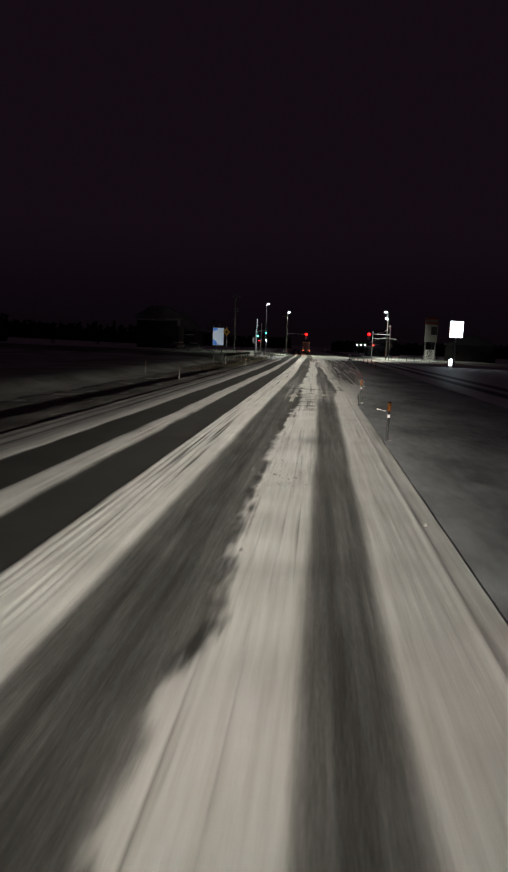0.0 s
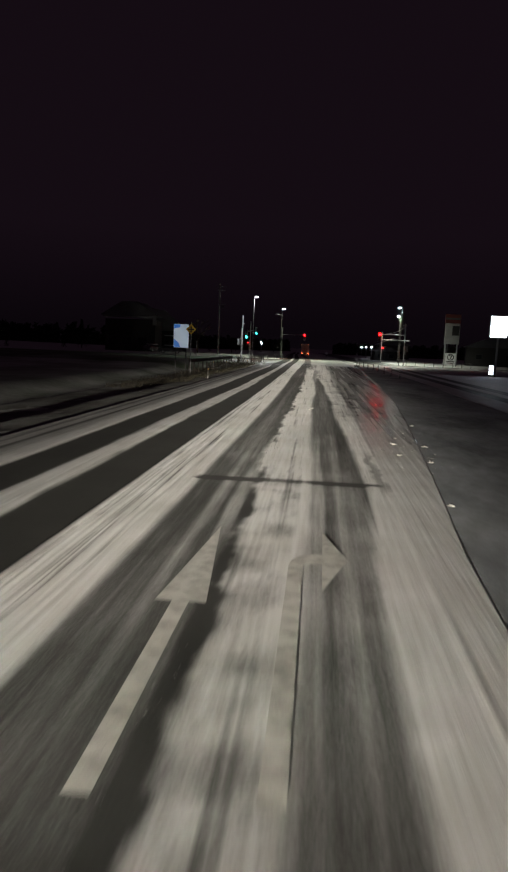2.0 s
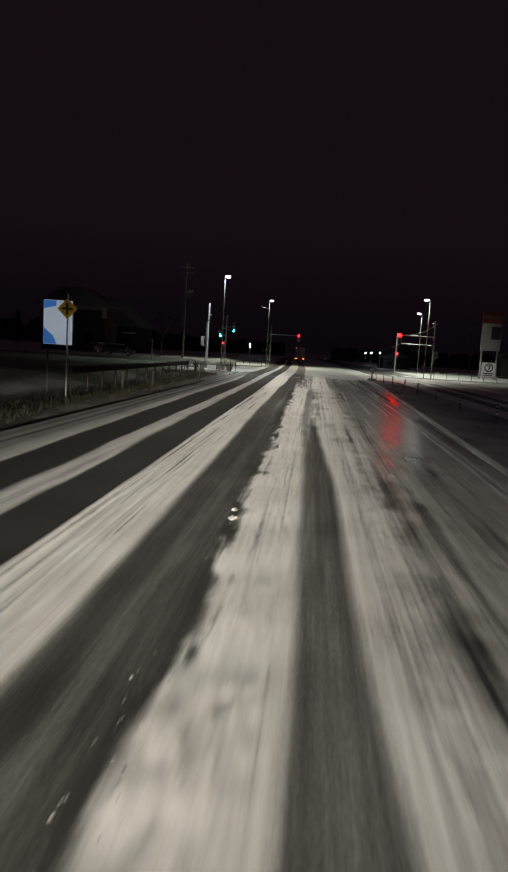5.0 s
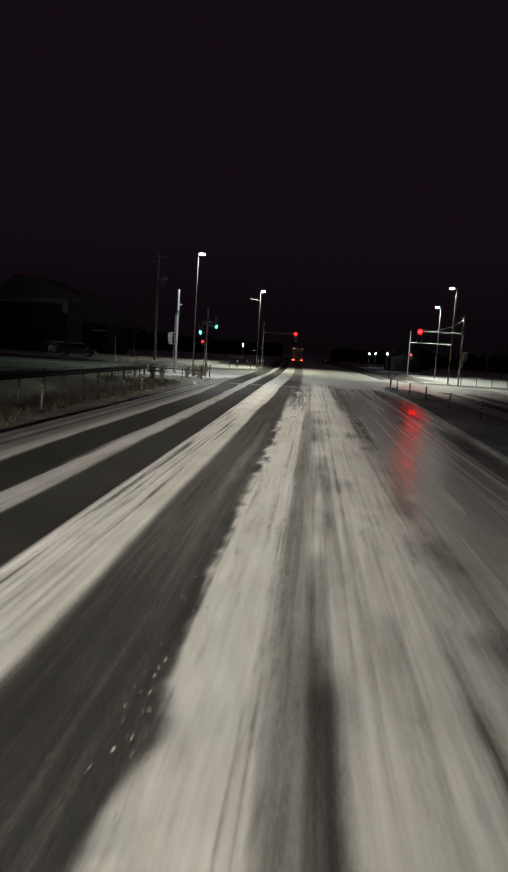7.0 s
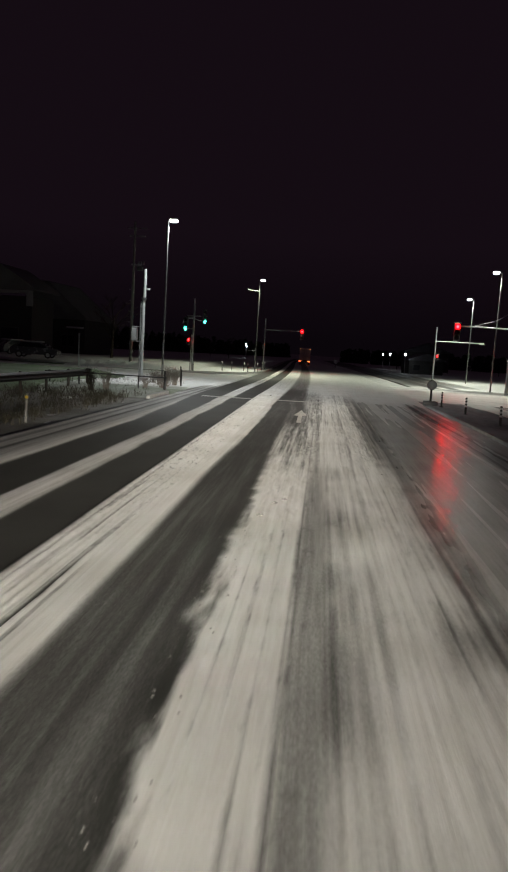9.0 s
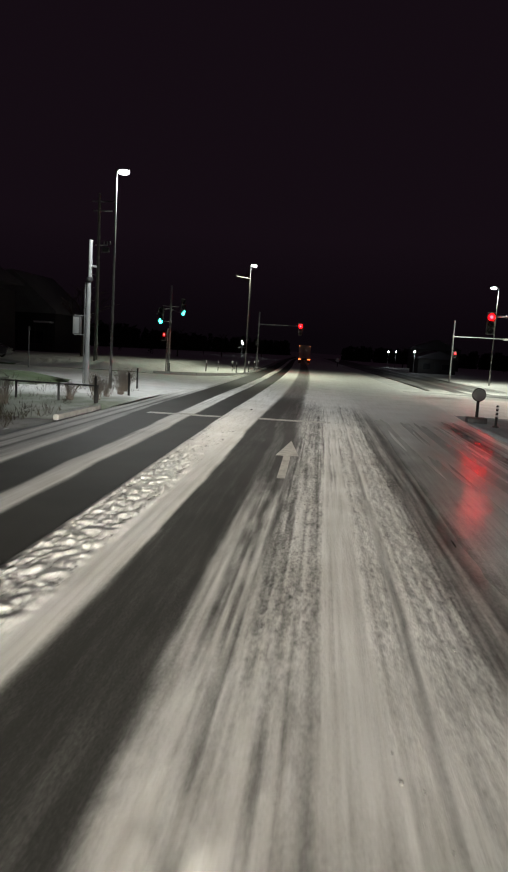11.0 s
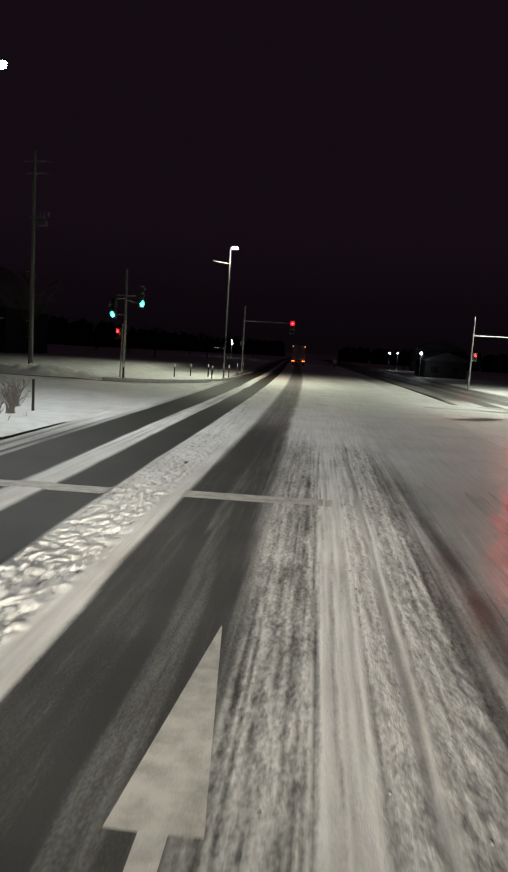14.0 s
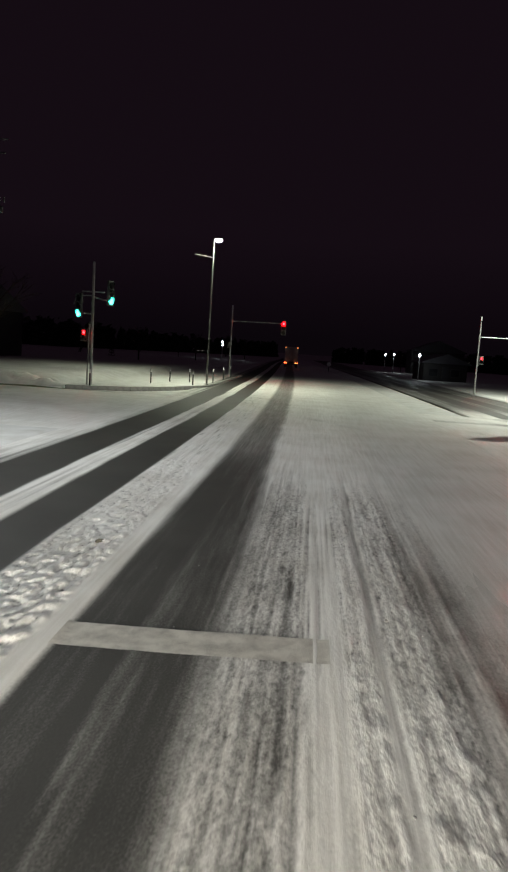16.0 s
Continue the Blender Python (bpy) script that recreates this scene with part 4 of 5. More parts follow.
street_lamp(-10.0, 120.9, 0.05, 9.52, 0.10, "tall pale street lamp with a lit flat head", watts=3000.0, colour=(0.93, 0.97, 0.96))
street_lamp(-7.6, 153.5, 0.05, 9.75, 0.10, "tall street lamp with an empty banner bracket, lit", bracket=True)
street_lamp(13.75, 138.9, 0.05, 9.8, -0.25, "tall pale street lamp reaching over the side street, lit", colour=(0.95, 1.0, 0.84))
street_lamp(15.9, 159.0, 0.05, 9.4, -0.25, "pale street lamp on the far pavement, lit", colour=(0.95, 1.0, 0.84))


# ---- traffic signals ----
def signal_head(parent, x, y, z, lit, facing=0.0, small=False, caked=True):
    """A slim vertical head with its lit lens at x, y, z. lit: 0 top, 2 bottom. It faces -y, turned by facing degrees."""
    n = 2 if small else 3
    gap = 0.31 if small else 0.42
    r = 0.13 if small else 0.19
    turn = Matrix.Translation((x, y, z)) @ pose(0, 0, 0, 0, 0, facing)
    mid = (lit - (n - 1) / 2) * gap
    bm = box(B(), 0, 0.05, mid, 2 * r + 0.10, 0.12, n * gap + 0.08, 0.025)
    bm.transform(turn)
    h = part("signal_head", bm, HOUSING, parent, "slim grey signal head")
    for k in range(n):
        dz = (lit - k) * gap
        bm = disc(B(), 0, -0.015, dz, r, 0.03) if not small else box(B(), 0, -0.015, dz, 2 * r, 0.03, 2 * r, 0.01)
        bm.transform(turn)
        on = k == lit
        m = (LENS_OFF if small else RED_ON) if on and k == 0 else (GREEN_ON if on else LENS_OFF)
        part("lens", bm, m, h, ("lit red lens" if k == 0 else "lit green lens") if on else "dark lens")
        if on and k == 0 and not small:
            # Brighter disc added to imitate the lens's overexposed core.
            bm = disc(B(), 0, -0.034, dz, r * 0.55, 0.02)
            bm.transform(turn)
            part("led_cluster", bm, RED_CORE, h, "added disc imitating the glare of the red lens")
        if on and k == 0 and small:
            bm = tube(B(), (0, -0.034, dz - 0.085), (0, -0.034, dz + 0.03), 0.062, 0.05, 12)
            disc(bm, 0, -0.034, dz + 0.06, 0.042, 0.03)
            bm.transform(turn)
            part("led_cluster", bm, RED_SMALL, h, "lit red stop symbol")
        bm = B()
        a0 = [math.pi * i / 10 for i in range(11)]
        inner = [(math.cos(a) * (r + 0.012), math.sin(a) * (r + 0.012)) for a in a0]
        front = [bm.verts.new((c, -0.15 + 0.05 * (1 - s / r), s + dz)) for c, s in inner]
        back = [bm.verts.new((c, -0.005, s + dz)) for c, s in inner]
        for i in range(10):
            bm.faces.new((front[i], front[i + 1], back[i + 1], back[i]))
        bmesh.ops.solidify(bm, geom=bm.faces[:], thickness=0.008)
        bm.transform(turn)
        part("hood", bm, HOUSING, h)
    if caked:
        bm = box(B(), 0, 0.04, mid + (n * gap + 0.08) / 2 + 0.02, 2 * r + 0.10, 0.14, 0.05, 0.02)
        bm.transform(turn)
        part("snow_cap", bm, SNOWCAP, h, "snow lying on its top")
    return h


def signal_pole(x, y, z, high, label, r=0.09):
    p = thing("traffic_signal", label, "traffic signal", pose(x, y, z), group="signals of the crossing")
    part("pole", tube(B(), (0, 0, -0.2), (0, 0, high), r, r * 0.72, 18), STEEL, p)
    part("cap", tube(B(), (0, 0, high), (0, 0, high + 0.04), r * 0.8, r * 0.3), STEEL, p)
    part("base_plate", box(B(), 0, 0, 0.02, 0.4, 0.4, 0.05, 0.012), STEEL, p)
    return p


# near side, over the turning lane
s = signal_pole(14.05, 135.3, 0.03, 7.0, "steel signal pole with a red light on a long arm")
part("arm", bent(B(), [(0, 0, 5.12), (-2.2, 0, 5.16), (-3.9, 0, 5.16)], 0.05), STEEL, s)
part("collar", tube(B(), (0, 0, 5.0), (0, 0, 5.24), 0.12, 0.12), STEEL, s)
part("stay", bent(B(), [(0, 0, 6.5), (-1.2, 0, 5.72), (-2.4, 0, 5.36), (-2.9, 0, 5.2)], 0.018), STEEL, s, "thin curved stay")
part("control_box", box(B(), 0.36, -0.1, 2.95, 0.42, 0.32, 0.85, 0.03), HOUSING, s, "grey control box")
part("crossbar", box(B(), 0, 0, 6.72, 0.75, 0.06, 0.06, 0.01), STEEL, s)
signal_head(s, -4.15, -0.05, 5.10, 0)
signal_head(s, 0.12, 0.16, 2.35, 0, facing=180, small=True, caked=False)
# far side, beyond the crossing
s = signal_pole(-8.35, 172.2, 0.08, 6.65, "far steel signal pole with a red light on its arm")
part("arm", bent(B(), [(0, 0, 5.2), (2.4, 0, 5.22), (4.7, 0, 5.22)], 0.05), STEEL, s)
part("collar", tube(B(), (0, 0, 5.08), (0, 0, 5.32), 0.12, 0.12), STEEL, s)
part("control_box", box(B(), -0.15, -0.12, 2.9, 0.25, 0.2, 0.5, 0.02), HOUSING, s, "small grey box")
signal_head(s, 4.98, -0.05, 5.20, 0)
# far pavement: its arm reaches over the side street
s = signal_pole(12.85, 163.2, 0.08, 6.3, "steel signal pole with an arm towards the side street")
part("arm", bent(B(), [(0, 0, 4.7), (2.4, 0, 4.72), (5.1, 0, 4.72)], 0.05), STEEL, s)
part("collar", tube(B(), (0, 0, 4.58), (0, 0, 4.82), 0.12, 0.12), STEEL, s)
part("detector", box(B(), 5.3, -0.05, 4.68, 0.62, 0.16, 0.20, 0.06), POLE_PAINT, s, "small pale vehicle detector")
signal_head(s, 0.28, -0.12, 3.0, 0, small=True, caked=False)
# the pole with the green lights at the far left corner
s = signal_pole(-12.70, 144.1, 0.08, 6.75, "steel signal pole with green lights and a red crossing light")
part("crossbar", box(B(), 0.0, 0, 5.15, 1.3, 0.06, 0.06, 0.01), STEEL, s)
part("arm", bent(B(), [(0, 0, 4.95), (-0.9, -0.1, 4.9), (-1.05, -0.1, 4.4)], 0.03), STEEL, s)
part("arm", bent(B(), [(0, 0, 4.9), (0.55, 0, 4.75), (0.95, 0, 4.7)], 0.03), STEEL, s)
part("arm", bent(B(), [(0, 0, 3.95), (-0.5, -0.05, 3.95)], 0.03), STEEL, s)
signal_head(s, -0.72, -0.25, 3.95, 2, facing=-38, caked=False)
part("conduit", tube(B(), (-0.20, -0.05, -0.1), (-0.14, -0.05, 3.4), 0.055, 0.05), STEEL, s, "thin upright pipe beside the pole")
signal_head(s, 1.02, -0.05, 4.70, 2, facing=72, caked=False)
signal_head(s, -0.42, -0.14, 2.92, 0, small=True, caked=False)


# ---- poles ----
p = thing("equipment_pole", "bright white pole with a grey cabinet and a thin conduit", "pole", pose(-11.85, 122.9, 0.08))
part("pole", tube(B(), (0, 0, -0.2), (0, 0, 5.1), 0.115, 0.105, 20), WHITE_POLE, p)
part("upper_tube", tube(B(), (0.05, 0, 4.9), (0.05, 0, 6.85), 0.09, 0.085, 20), WHITE_POLE, p)
part("collar", tube(B(), (0.02, 0, 4.95), (0.02, 0, 5.10), 0.16, 0.16, 20), DARK, p, "dark clamp")
part("conduit", bent(B(), [(-0.16, -0.02, 0.0), (-0.16, -0.02, 4.85)], 0.03), STEEL, p)
part("sensor", box(B(), 0.26, -0.05, 5.62, 0.22, 0.10, 0.10, 0.02), WHITE_POLE, p, "small white sensor")
c = part("cabinet", box(B(), -0.52, -0.02, 2.80, 0.36, 0.30, 0.86, 0.03), HOUSING, p, "grey steel cabinet")
part("cabinet_door", box(B(), -0.52, -0.182, 2.80, 0.30, 0.02, 0.76, 0.01), WHITE_POLE, c)
for zz in (2.36, 3.28):
    part("bracket", bent(B(), [(0, 0, zz), (-0.66, 0, zz)], 0.025), STEEL, p)

p = thing("utility_pole", "tall concrete utility pole with crossarms and a transformer clamp", "utility pole", pose(-18.5, 143.4, 0.3))
part("pole", tube(B(), (0, 0, -0.5), (0, 0, 13.2), 0.16, 0.10, 20), CONCRETE, p)
for zz, w in ((12.6, 1.8), (11.9, 1.5), (9.3, 1.0)):
    part("crossarm", box(B(), 0.25, 0, zz, w, 0.09, 0.09, 0.01), STEEL, p)
for k in range(3):
    part("insulator", tube(B(), (0.45 + 0.25 * k, 0, 9.35), (0.45 + 0.25 * k, 0, 9.62), 0.06, 0.04), WHITE_POLE, p)
part("junction_box", box(B(), 0.62, -0.1, 8.95, 0.55, 0.3, 0.36, 0.03), HOUSING, p)
for k in range(6):
    part("step_bolt", tube(B(), (-0.18, 0, 2 + k), (-0.36, 0, 2 + k), 0.012, 0.012, 8), STEEL, p)
p = thing("utility_pole", "dark concrete utility pole far behind the corner", "utility pole", pose(34.0, 205.0, 0))
part("pole", tube(B(), (0, 0, -0.5), (0, 0, 12.5), 0.18, 0.12, 16), CONCRETE, p)
part("crossarm", box(B(), 0, 0, 11.8, 1.6, 0.09, 0.09, 0.01), STEEL, p)

p = thing("lamp_post", "short pole with a small lit globe in the car park", "lamp post", pose(-21.5, 137.8, 0.3))
part("pole", tube(B(), (0, 0, -0.4), (0, 0, 2.4), 0.05, 0.04), STEEL, p)
part("lantern", tube(B(), (0, 0, 2.4), (0, 0, 2.62), 0.09, 0.07), FASCIA, p)


# ---- signs ----
p = thing("warning_sign", "yellow diamond warning sign with a black crossroads mark on a post", "road sign", pose(-11.95, 82.0, -0.3))
part("post", tube(B(), (0, 0.05, -0.3), (0, 0.05, 4.6), 0.04, 0.04), STEEL, p)
d = part("plate", slab(B(), [(0, 3.44), (0.48, 3.92), (0, 4.40), (-0.48, 3.92)], 0.0, -0.02), YELLOW, p, "yellow diamond plate")
bm = B()
slab(bm, [(-0.06, 3.65), (0.06, 3.65), (0.06, 4.19), (-0.06, 4.19)], -0.024, -0.03)
part("symbol_bar", bm, SIGN_BLACK, d)
part("symbol_bar", slab(B(), [(-0.27, 3.87), (0.27, 3.87), (0.27, 3.98), (-0.27, 3.98)], -0.032, -0.037), SIGN_BLACK, d)

p = thing("billboard", "pale blue and white billboard on two dark posts, its brightness added as glow", "billboard", pose(-13.4, 84.6, 0.0, 0, 0, 14))
part("panel", box(B(), 0, 0.05, 3.03, 1.5, 0.12, 2.3, 0.02), DARK, p)
part("face", box(B(), 0, -0.03, 3.03, 1.42, 0.02, 2.22, 0.004), BILLBOARD_PALE_GLOW, p, "pale face with added glow")
part("print_block", slab(B(), [(-0.70, 3.70), (-0.1, 3.85), (-0.1, 4.12), (-0.70, 4.12)], -0.045, -0.052), BILLBOARD_BLUE_GLOW, p, "blue printed corner")
part("print_block", slab(B(), [(-0.70, 1.94), (-0.05, 1.94), (-0.22, 2.35), (-0.70, 2.75)], -0.045, -0.052), BILLBOARD_BLUE_GLOW, p, "blue printed corner")
for x in (-0.5, 0.5):
    part("leg", box(B(), x, 0.08, 0.75, 0.10, 0.10, 2.5, 0.01), DARK, p)

p = thing("light_box_sign", "glaring white light box sign on a steel pole", "sign", pose(19.93, 99.4, 0.0))
part("pole", tube(B(), (0, 0, -0.3), (0, 0, 4.5), 0.12, 0.11, 18), STEEL, p)
part("case", box(B(), 0, 0.05, 5.58, 2.0, 0.32, 2.5, 0.06), DARK, p)
part("face", box(B(), 0, -0.13, 5.58, 1.86, 0.04, 2.36, 0.01), SIGN_LIT, p, "glowing white face")
part("collar", tube(B(), (0, 0, 4.2), (0, 0, 4.34), 0.2, 0.2), STEEL, p)
p = thing("floor_sign", "small white glowing stand sign on snow", "sign", pose(19.2, 98.4, 0.06))
part("case", box(B(), 0, 0, 0.62, 0.56, 0.22, 1.15, 0.03), DARK, p)
part("face", box(B(), 0, -0.125, 0.66, 0.46, 0.02, 1.0, 0.006), SIGN_LIT, p, "glowing white face")

p = thing("pylon_sign", "tall unlit pylon sign, red top over a pale panel", "sign", pose(24.7, 151.0, 0.05))
for x in (-1.1, 1.1):
    part("leg", box(B(), x, 0.1, 2.2, 0.22, 0.22, 4.6, 0.02), STEEL, p)
part("panel", box(B(), 0, 0, 6.1, 2.7, 0.4, 3.85, 0.04), POLE_PANEL, p, "pale panel")
part("header", box(B(), 0, -0.02, 8.87, 2.8, 0.46, 1.6, 0.04), SIGN_RED, p, "dark red header")
part("stripe", box(B(), 0, -0.255, 8.9, 2.6, 0.02, 0.35, 0.004), HOUSING, p, "pale bar")
part("block", box(B(), 0.6, -0.21, 6.7, 1.3, 0.03, 1.8, 0.004), SIGN_BLACK, p, "dark square block")
p = thing("board_sign", "white board sign with a dark ring and bars", "sign", pose(24.5, 149.9, 0.06))
part("board", box(B(), 0, 0, 1.42, 1.95, 0.14, 2.1, 0.03), SIGN_WHITE, p)
bm = B()
for i in range(24):
    a0, a1 = 2 * math.pi * i / 24, 2 * math.pi * (i + 1) / 24
    v = [bm.verts.new((math.cos(a) * r, -0.078, 1.75 + math.sin(a) * r)) for a, r in ((a0, 0.62), (a1, 0.62), (a1, 0.47), (a0, 0.47))]
    bm.faces.new(v)
bmesh.ops.solidify(bm, geom=bm.faces[:], thickness=0.006)
part("ring", bm, SIGN_BLACK, p, "dark ring")
part("bar", slab(B(), [(-0.26, 1.92), (0.28, 1.92), (0.28, 2.08), (-0.26, 2.08)], -0.075, -0.083), SIGN_BLACK, p)
part("bar", slab(B(), [(0.10, 1.92), (0.28, 1.92), (0.02, 1.38), (-0.14, 1.38)], -0.075, -0.082), SIGN_BLACK, p)
for k, w in enumerate((0.75, 0.6)):
    part("bar", box(B(), 0, -0.076, 0.92 - 0.28 * k, 2 * w, 0.014, 0.15, 0.003), SIGN_BLACK, p)
for x in (-0.7, 0.7):
    part("leg", box(B(), x, 0, 0.2, 0.08, 0.08, 0.6, 0.01), STEEL, p)

p = thing("median_nose_sign", "round sign on a short post at the end of the median", "road sign", pose(5.3, 116.4, 0.05))
part("post", tube(B(), (0, 0, -0.1), (0, 0, 1.0), 0.06, 0.05), RUBBER, p)
part("plate", disc(B(), 0, -0.06, 1.02, 0.22, 0.03), SIGN_WHITE, p, "pale round plate")
part("rim", disc(B(), 0, -0.04, 1.02, 0.25, 0.02), HOUSING, p)
part("base_block", box(B(), 0, 0, 0.08, 0.7, 0.5, 0.22, 0.05), DARK, p, "dark weighted base")
p = thing("median_nose_sign", "pale round marker on the median beyond the crossing", "road sign", pose(2.2, 213.0, 0.0))
part("post", tube(B(), (0, 0, -0.1), (0, 0, 1.2), 0.06, 0.05), RUBBER, p)
part("plate", disc(B(), 0, -0.06, 1.25, 0.36, 0.03), REFLECT, p)


# ---- fence on the far corner ----
f = thing("pipe_fence", "low white pipe fence standing in snow", "fence", pose(0, 0, 0.05))
xs = [14.9 + 1.55 * i for i in range(8)]
for x in xs:
    part("post", tube(B(), (x, 138.0, -0.2), (x, 138.0, 0.82), 0.045, 0.045), POLE_PAINT, f)
for a, b in zip(xs, xs[1:]):
    part("rail", tube(B(), (a, 138.0, 0.80), (b, 138.0, 0.80), 0.032, 0.032), POLE_PAINT, f)
f = thing("pipe_fence", "low pipe rail at the edge of the planted corner", "fence", pose(0, 0, 0.08))
for x in (-13.8, -12.3, -10.8, -9.3, -7.95):
    part("post", tube(B(), (x, 113.1, -0.2), (x, 113.1, 0.66), 0.04, 0.04), DARK, f)
part("rail", tube(B(), (-13.9, 113.1, 0.62), (-7.9, 113.1, 0.62), 0.028, 0.028), DARK, f)


# ---- planting ----
def shrub(x, y, z, high, wide, seed, label, stems=42, material=TWIG):
    """A leafless shrub: stems that fork into thin twigs."""
    rng = random.Random(seed)
    bm = B()
    for i in range(stems):
        a, lean = rng.uniform(0, 6.283), rng.uniform(0.1, 1.0) * wide
        base = Vector((rng.uniform(-0.12, 0.12), rng.uniform(-0.12, 0.12), -0.05))
        tip = Vector((math.cos(a) * lean, math.sin(a) * lean, high * rng.uniform(0.55, 1.0)))
        mid = base.lerp(tip, 0.5) + Vector((rng.uniform(-0.05, 0.05), rng.uniform(-0.05, 0.05), 0.06))
        tube(bm, base, mid, 0.010, 0.007, 5)
        tube(bm, mid, tip, 0.007, 0.003, 5)
        for k in range(3):
            q = mid.lerp(tip, rng.uniform(0.1, 0.8))
            tube(bm, q, q + Vector((rng.uniform(-0.22, 0.22), rng.uniform(-0.22, 0.22), rng.uniform(0.02, 0.22))), 0.004, 0.002, 4)
    return whole("shrub", bm, material, label, "shrub", pose(x, y, z), group="bare shrubs on the corner")


for i, (x, yy, h, w) in enumerate(((-8.35, 114.2, 0.75, 0.4), (-8.5, 115.8, 0.8, 0.45), (-8.45, 117.4, 0.9, 0.5), (-8.8, 119.2, 0.85, 0.5), (-9.3, 121.2, 0.9, 0.55),
                                   (-10.2, 123.4, 0.9, 0.6), (-9.2, 116.9, 0.8, 0.45), (-10.3, 111.2, 0.95, 0.45), (-9.1, 113.6, 0.6, 0.35), (-9.9, 118.5, 0.8, 0.5))):
    shrub(x, yy, 0.1, h, w, 40 + i, "leafless shrub with fine twigs poking out of snow")
for x, yy in ((-7.95, 112.9), (-8.0, 117.0), (-9.2, 122.5)):
    stake(x, yy, 0.08, 0.95, tip=False)
shrub(-10.8, 110.6, 0.0, 1.15, 0.35, 90, "dense dry bush beside the guard rail", stems=60, material=GRASS)


def grass_tufts(x0, x1, y0, y1, count, seed, label):
    rng = random.Random(seed)
    verts, faces = [], []
    for i in range(count):
        cx, cy = rng.uniform(x0, x1), rng.uniform(y0, y1)
        z0 = float(plateau(np.array([cx]), np.array([cy]))[0])
        for k in range(6):
            a, h = rng.uniform(0, 6.283), rng.uniform(0.10, 0.42)
            bx, by = cx + rng.uniform(-0.12, 0.12), cy + rng.uniform(-0.12, 0.12)
            w = 0.008
            dx, dy = math.cos(a) * w, math.sin(a) * w
            lx, ly = rng.uniform(-0.2, 0.2), rng.uniform(-0.2, 0.2)
            j = len(verts)
            verts += [(bx - dx, by - dy, z0 - 0.02), (bx + dx, by + dy, z0 - 0.02), (bx + lx * 0.5 + dx, by + ly * 0.5 + dy, z0 + h * 0.6), (bx + lx * 0.5 - dx, by + ly * 0.5 - dy, z0 + h * 0.6), (bx + lx, by + ly, z0 + h)]
            faces += [(j, j + 1, j + 2, j + 3), (j + 3, j + 2, j + 4)]
    me = bpy.data.meshes.new("grass")
    me.from_pydata(verts, [], faces)
    me.materials.append(GRASS)
    return tagged(new("grass", me), label, "grass", kind="stuff")


grass_tufts(-13.2, -8.2, 60, 111, 1700, 7, "dry winter grass standing on the verge")
grass_tufts(-13.5, -8.6, 100, 121, 500, 8, "thin dry grass on the snowy corner")


# ---- trees ----
def bare_tree(high, seed):
    """A leafless tree: trunk, limbs and many forked twigs."""
    rng = random.Random(seed)
    t = thing("tree", "dark leafless tree in the night", "tree", group="trees beyond the crossing")
    part("trunk", tube(B(), (0, 0, -0.4), (0.1, 0.05, high * 0.55), 0.20, 0.09, 10), BARK, t)
    bm = B()

    def grow(p, d, length, r, level):
        q = p + d * length
        tube(bm, p, q, r, r * 0.6, 5)
        if level:
            for k in range(4):
                n = (d + Vector((rng.uniform(-0.9, 0.9), rng.uniform(-0.9, 0.9), rng.uniform(-0.25, 0.6)))).normalized()
                grow(p.lerp(q, rng.uniform(0.45, 1.0)), n, length * rng.uniform(0.5, 0.75), r * 0.55, level - 1)

    for k in range(7):
        a = 6.283 * k / 7 + rng.uniform(-0.3, 0.3)
        grow(Vector((0.05, 0.02, high * rng.uniform(0.22, 0.55))), Vector((math.cos(a) * 0.7, math.sin(a) * 0.7, rng.uniform(0.5, 1.1))).normalized(), high * 0.24, 0.06, 2)
    part("crown", bm, BARK, t, smooth=None)
    return t


def conifer(high, seed):
    rng = random.Random(seed)
    t = thing("tree", "dark conifer standing behind the crossing", "tree", group="trees beyond the crossing")
    part("trunk", tube(B(), (0, 0, -0.4), (0, 0, high * 0.97), 0.2, 0.03, 8), BARK, t)
    verts, faces = [], []
    for i in range(900):
        f = rng.random() ** 0.8
        z = high * (0.10 + 0.88 * f)
        r = (1 - f) * high * 0.20 * rng.uniform(0.35, 1.1) + 0.1
        a = rng.uniform(0, 6.283)
        c = Vector((math.cos(a) * r, math.sin(a) * r, z - r * 0.25))
        size = rng.uniform(0.2, 0.5)
        j = len(verts)
        for k in range(4):
            v = Vector((rng.uniform(-1, 1), rng.uniform(-1, 1), rng.uniform(-0.5, 0.3))) * size
            verts.append(c + v)
        faces += [(j, j + 1, j + 2), (j, j + 2, j + 3), (j, j + 1, j + 3)]
    me = bpy.data.meshes.new("crown")
    me.from_pydata([tuple(v) for v in verts], [], faces)
    me.materials.append(NEEDLES)
    ob = new("crown", me)
    ob.parent = t
    return t


t1 = bare_tree(9.0, 3)
t1.matrix_world = pose(-25.0, 158.0, 0.2)
t2 = conifer(12.0, 4)
t2.matrix_world = pose(-52.0, 165.0, 0.3) @ Matrix.Diagonal((0.55, 0.55, 0.55, 1))
rng = random.Random(11)
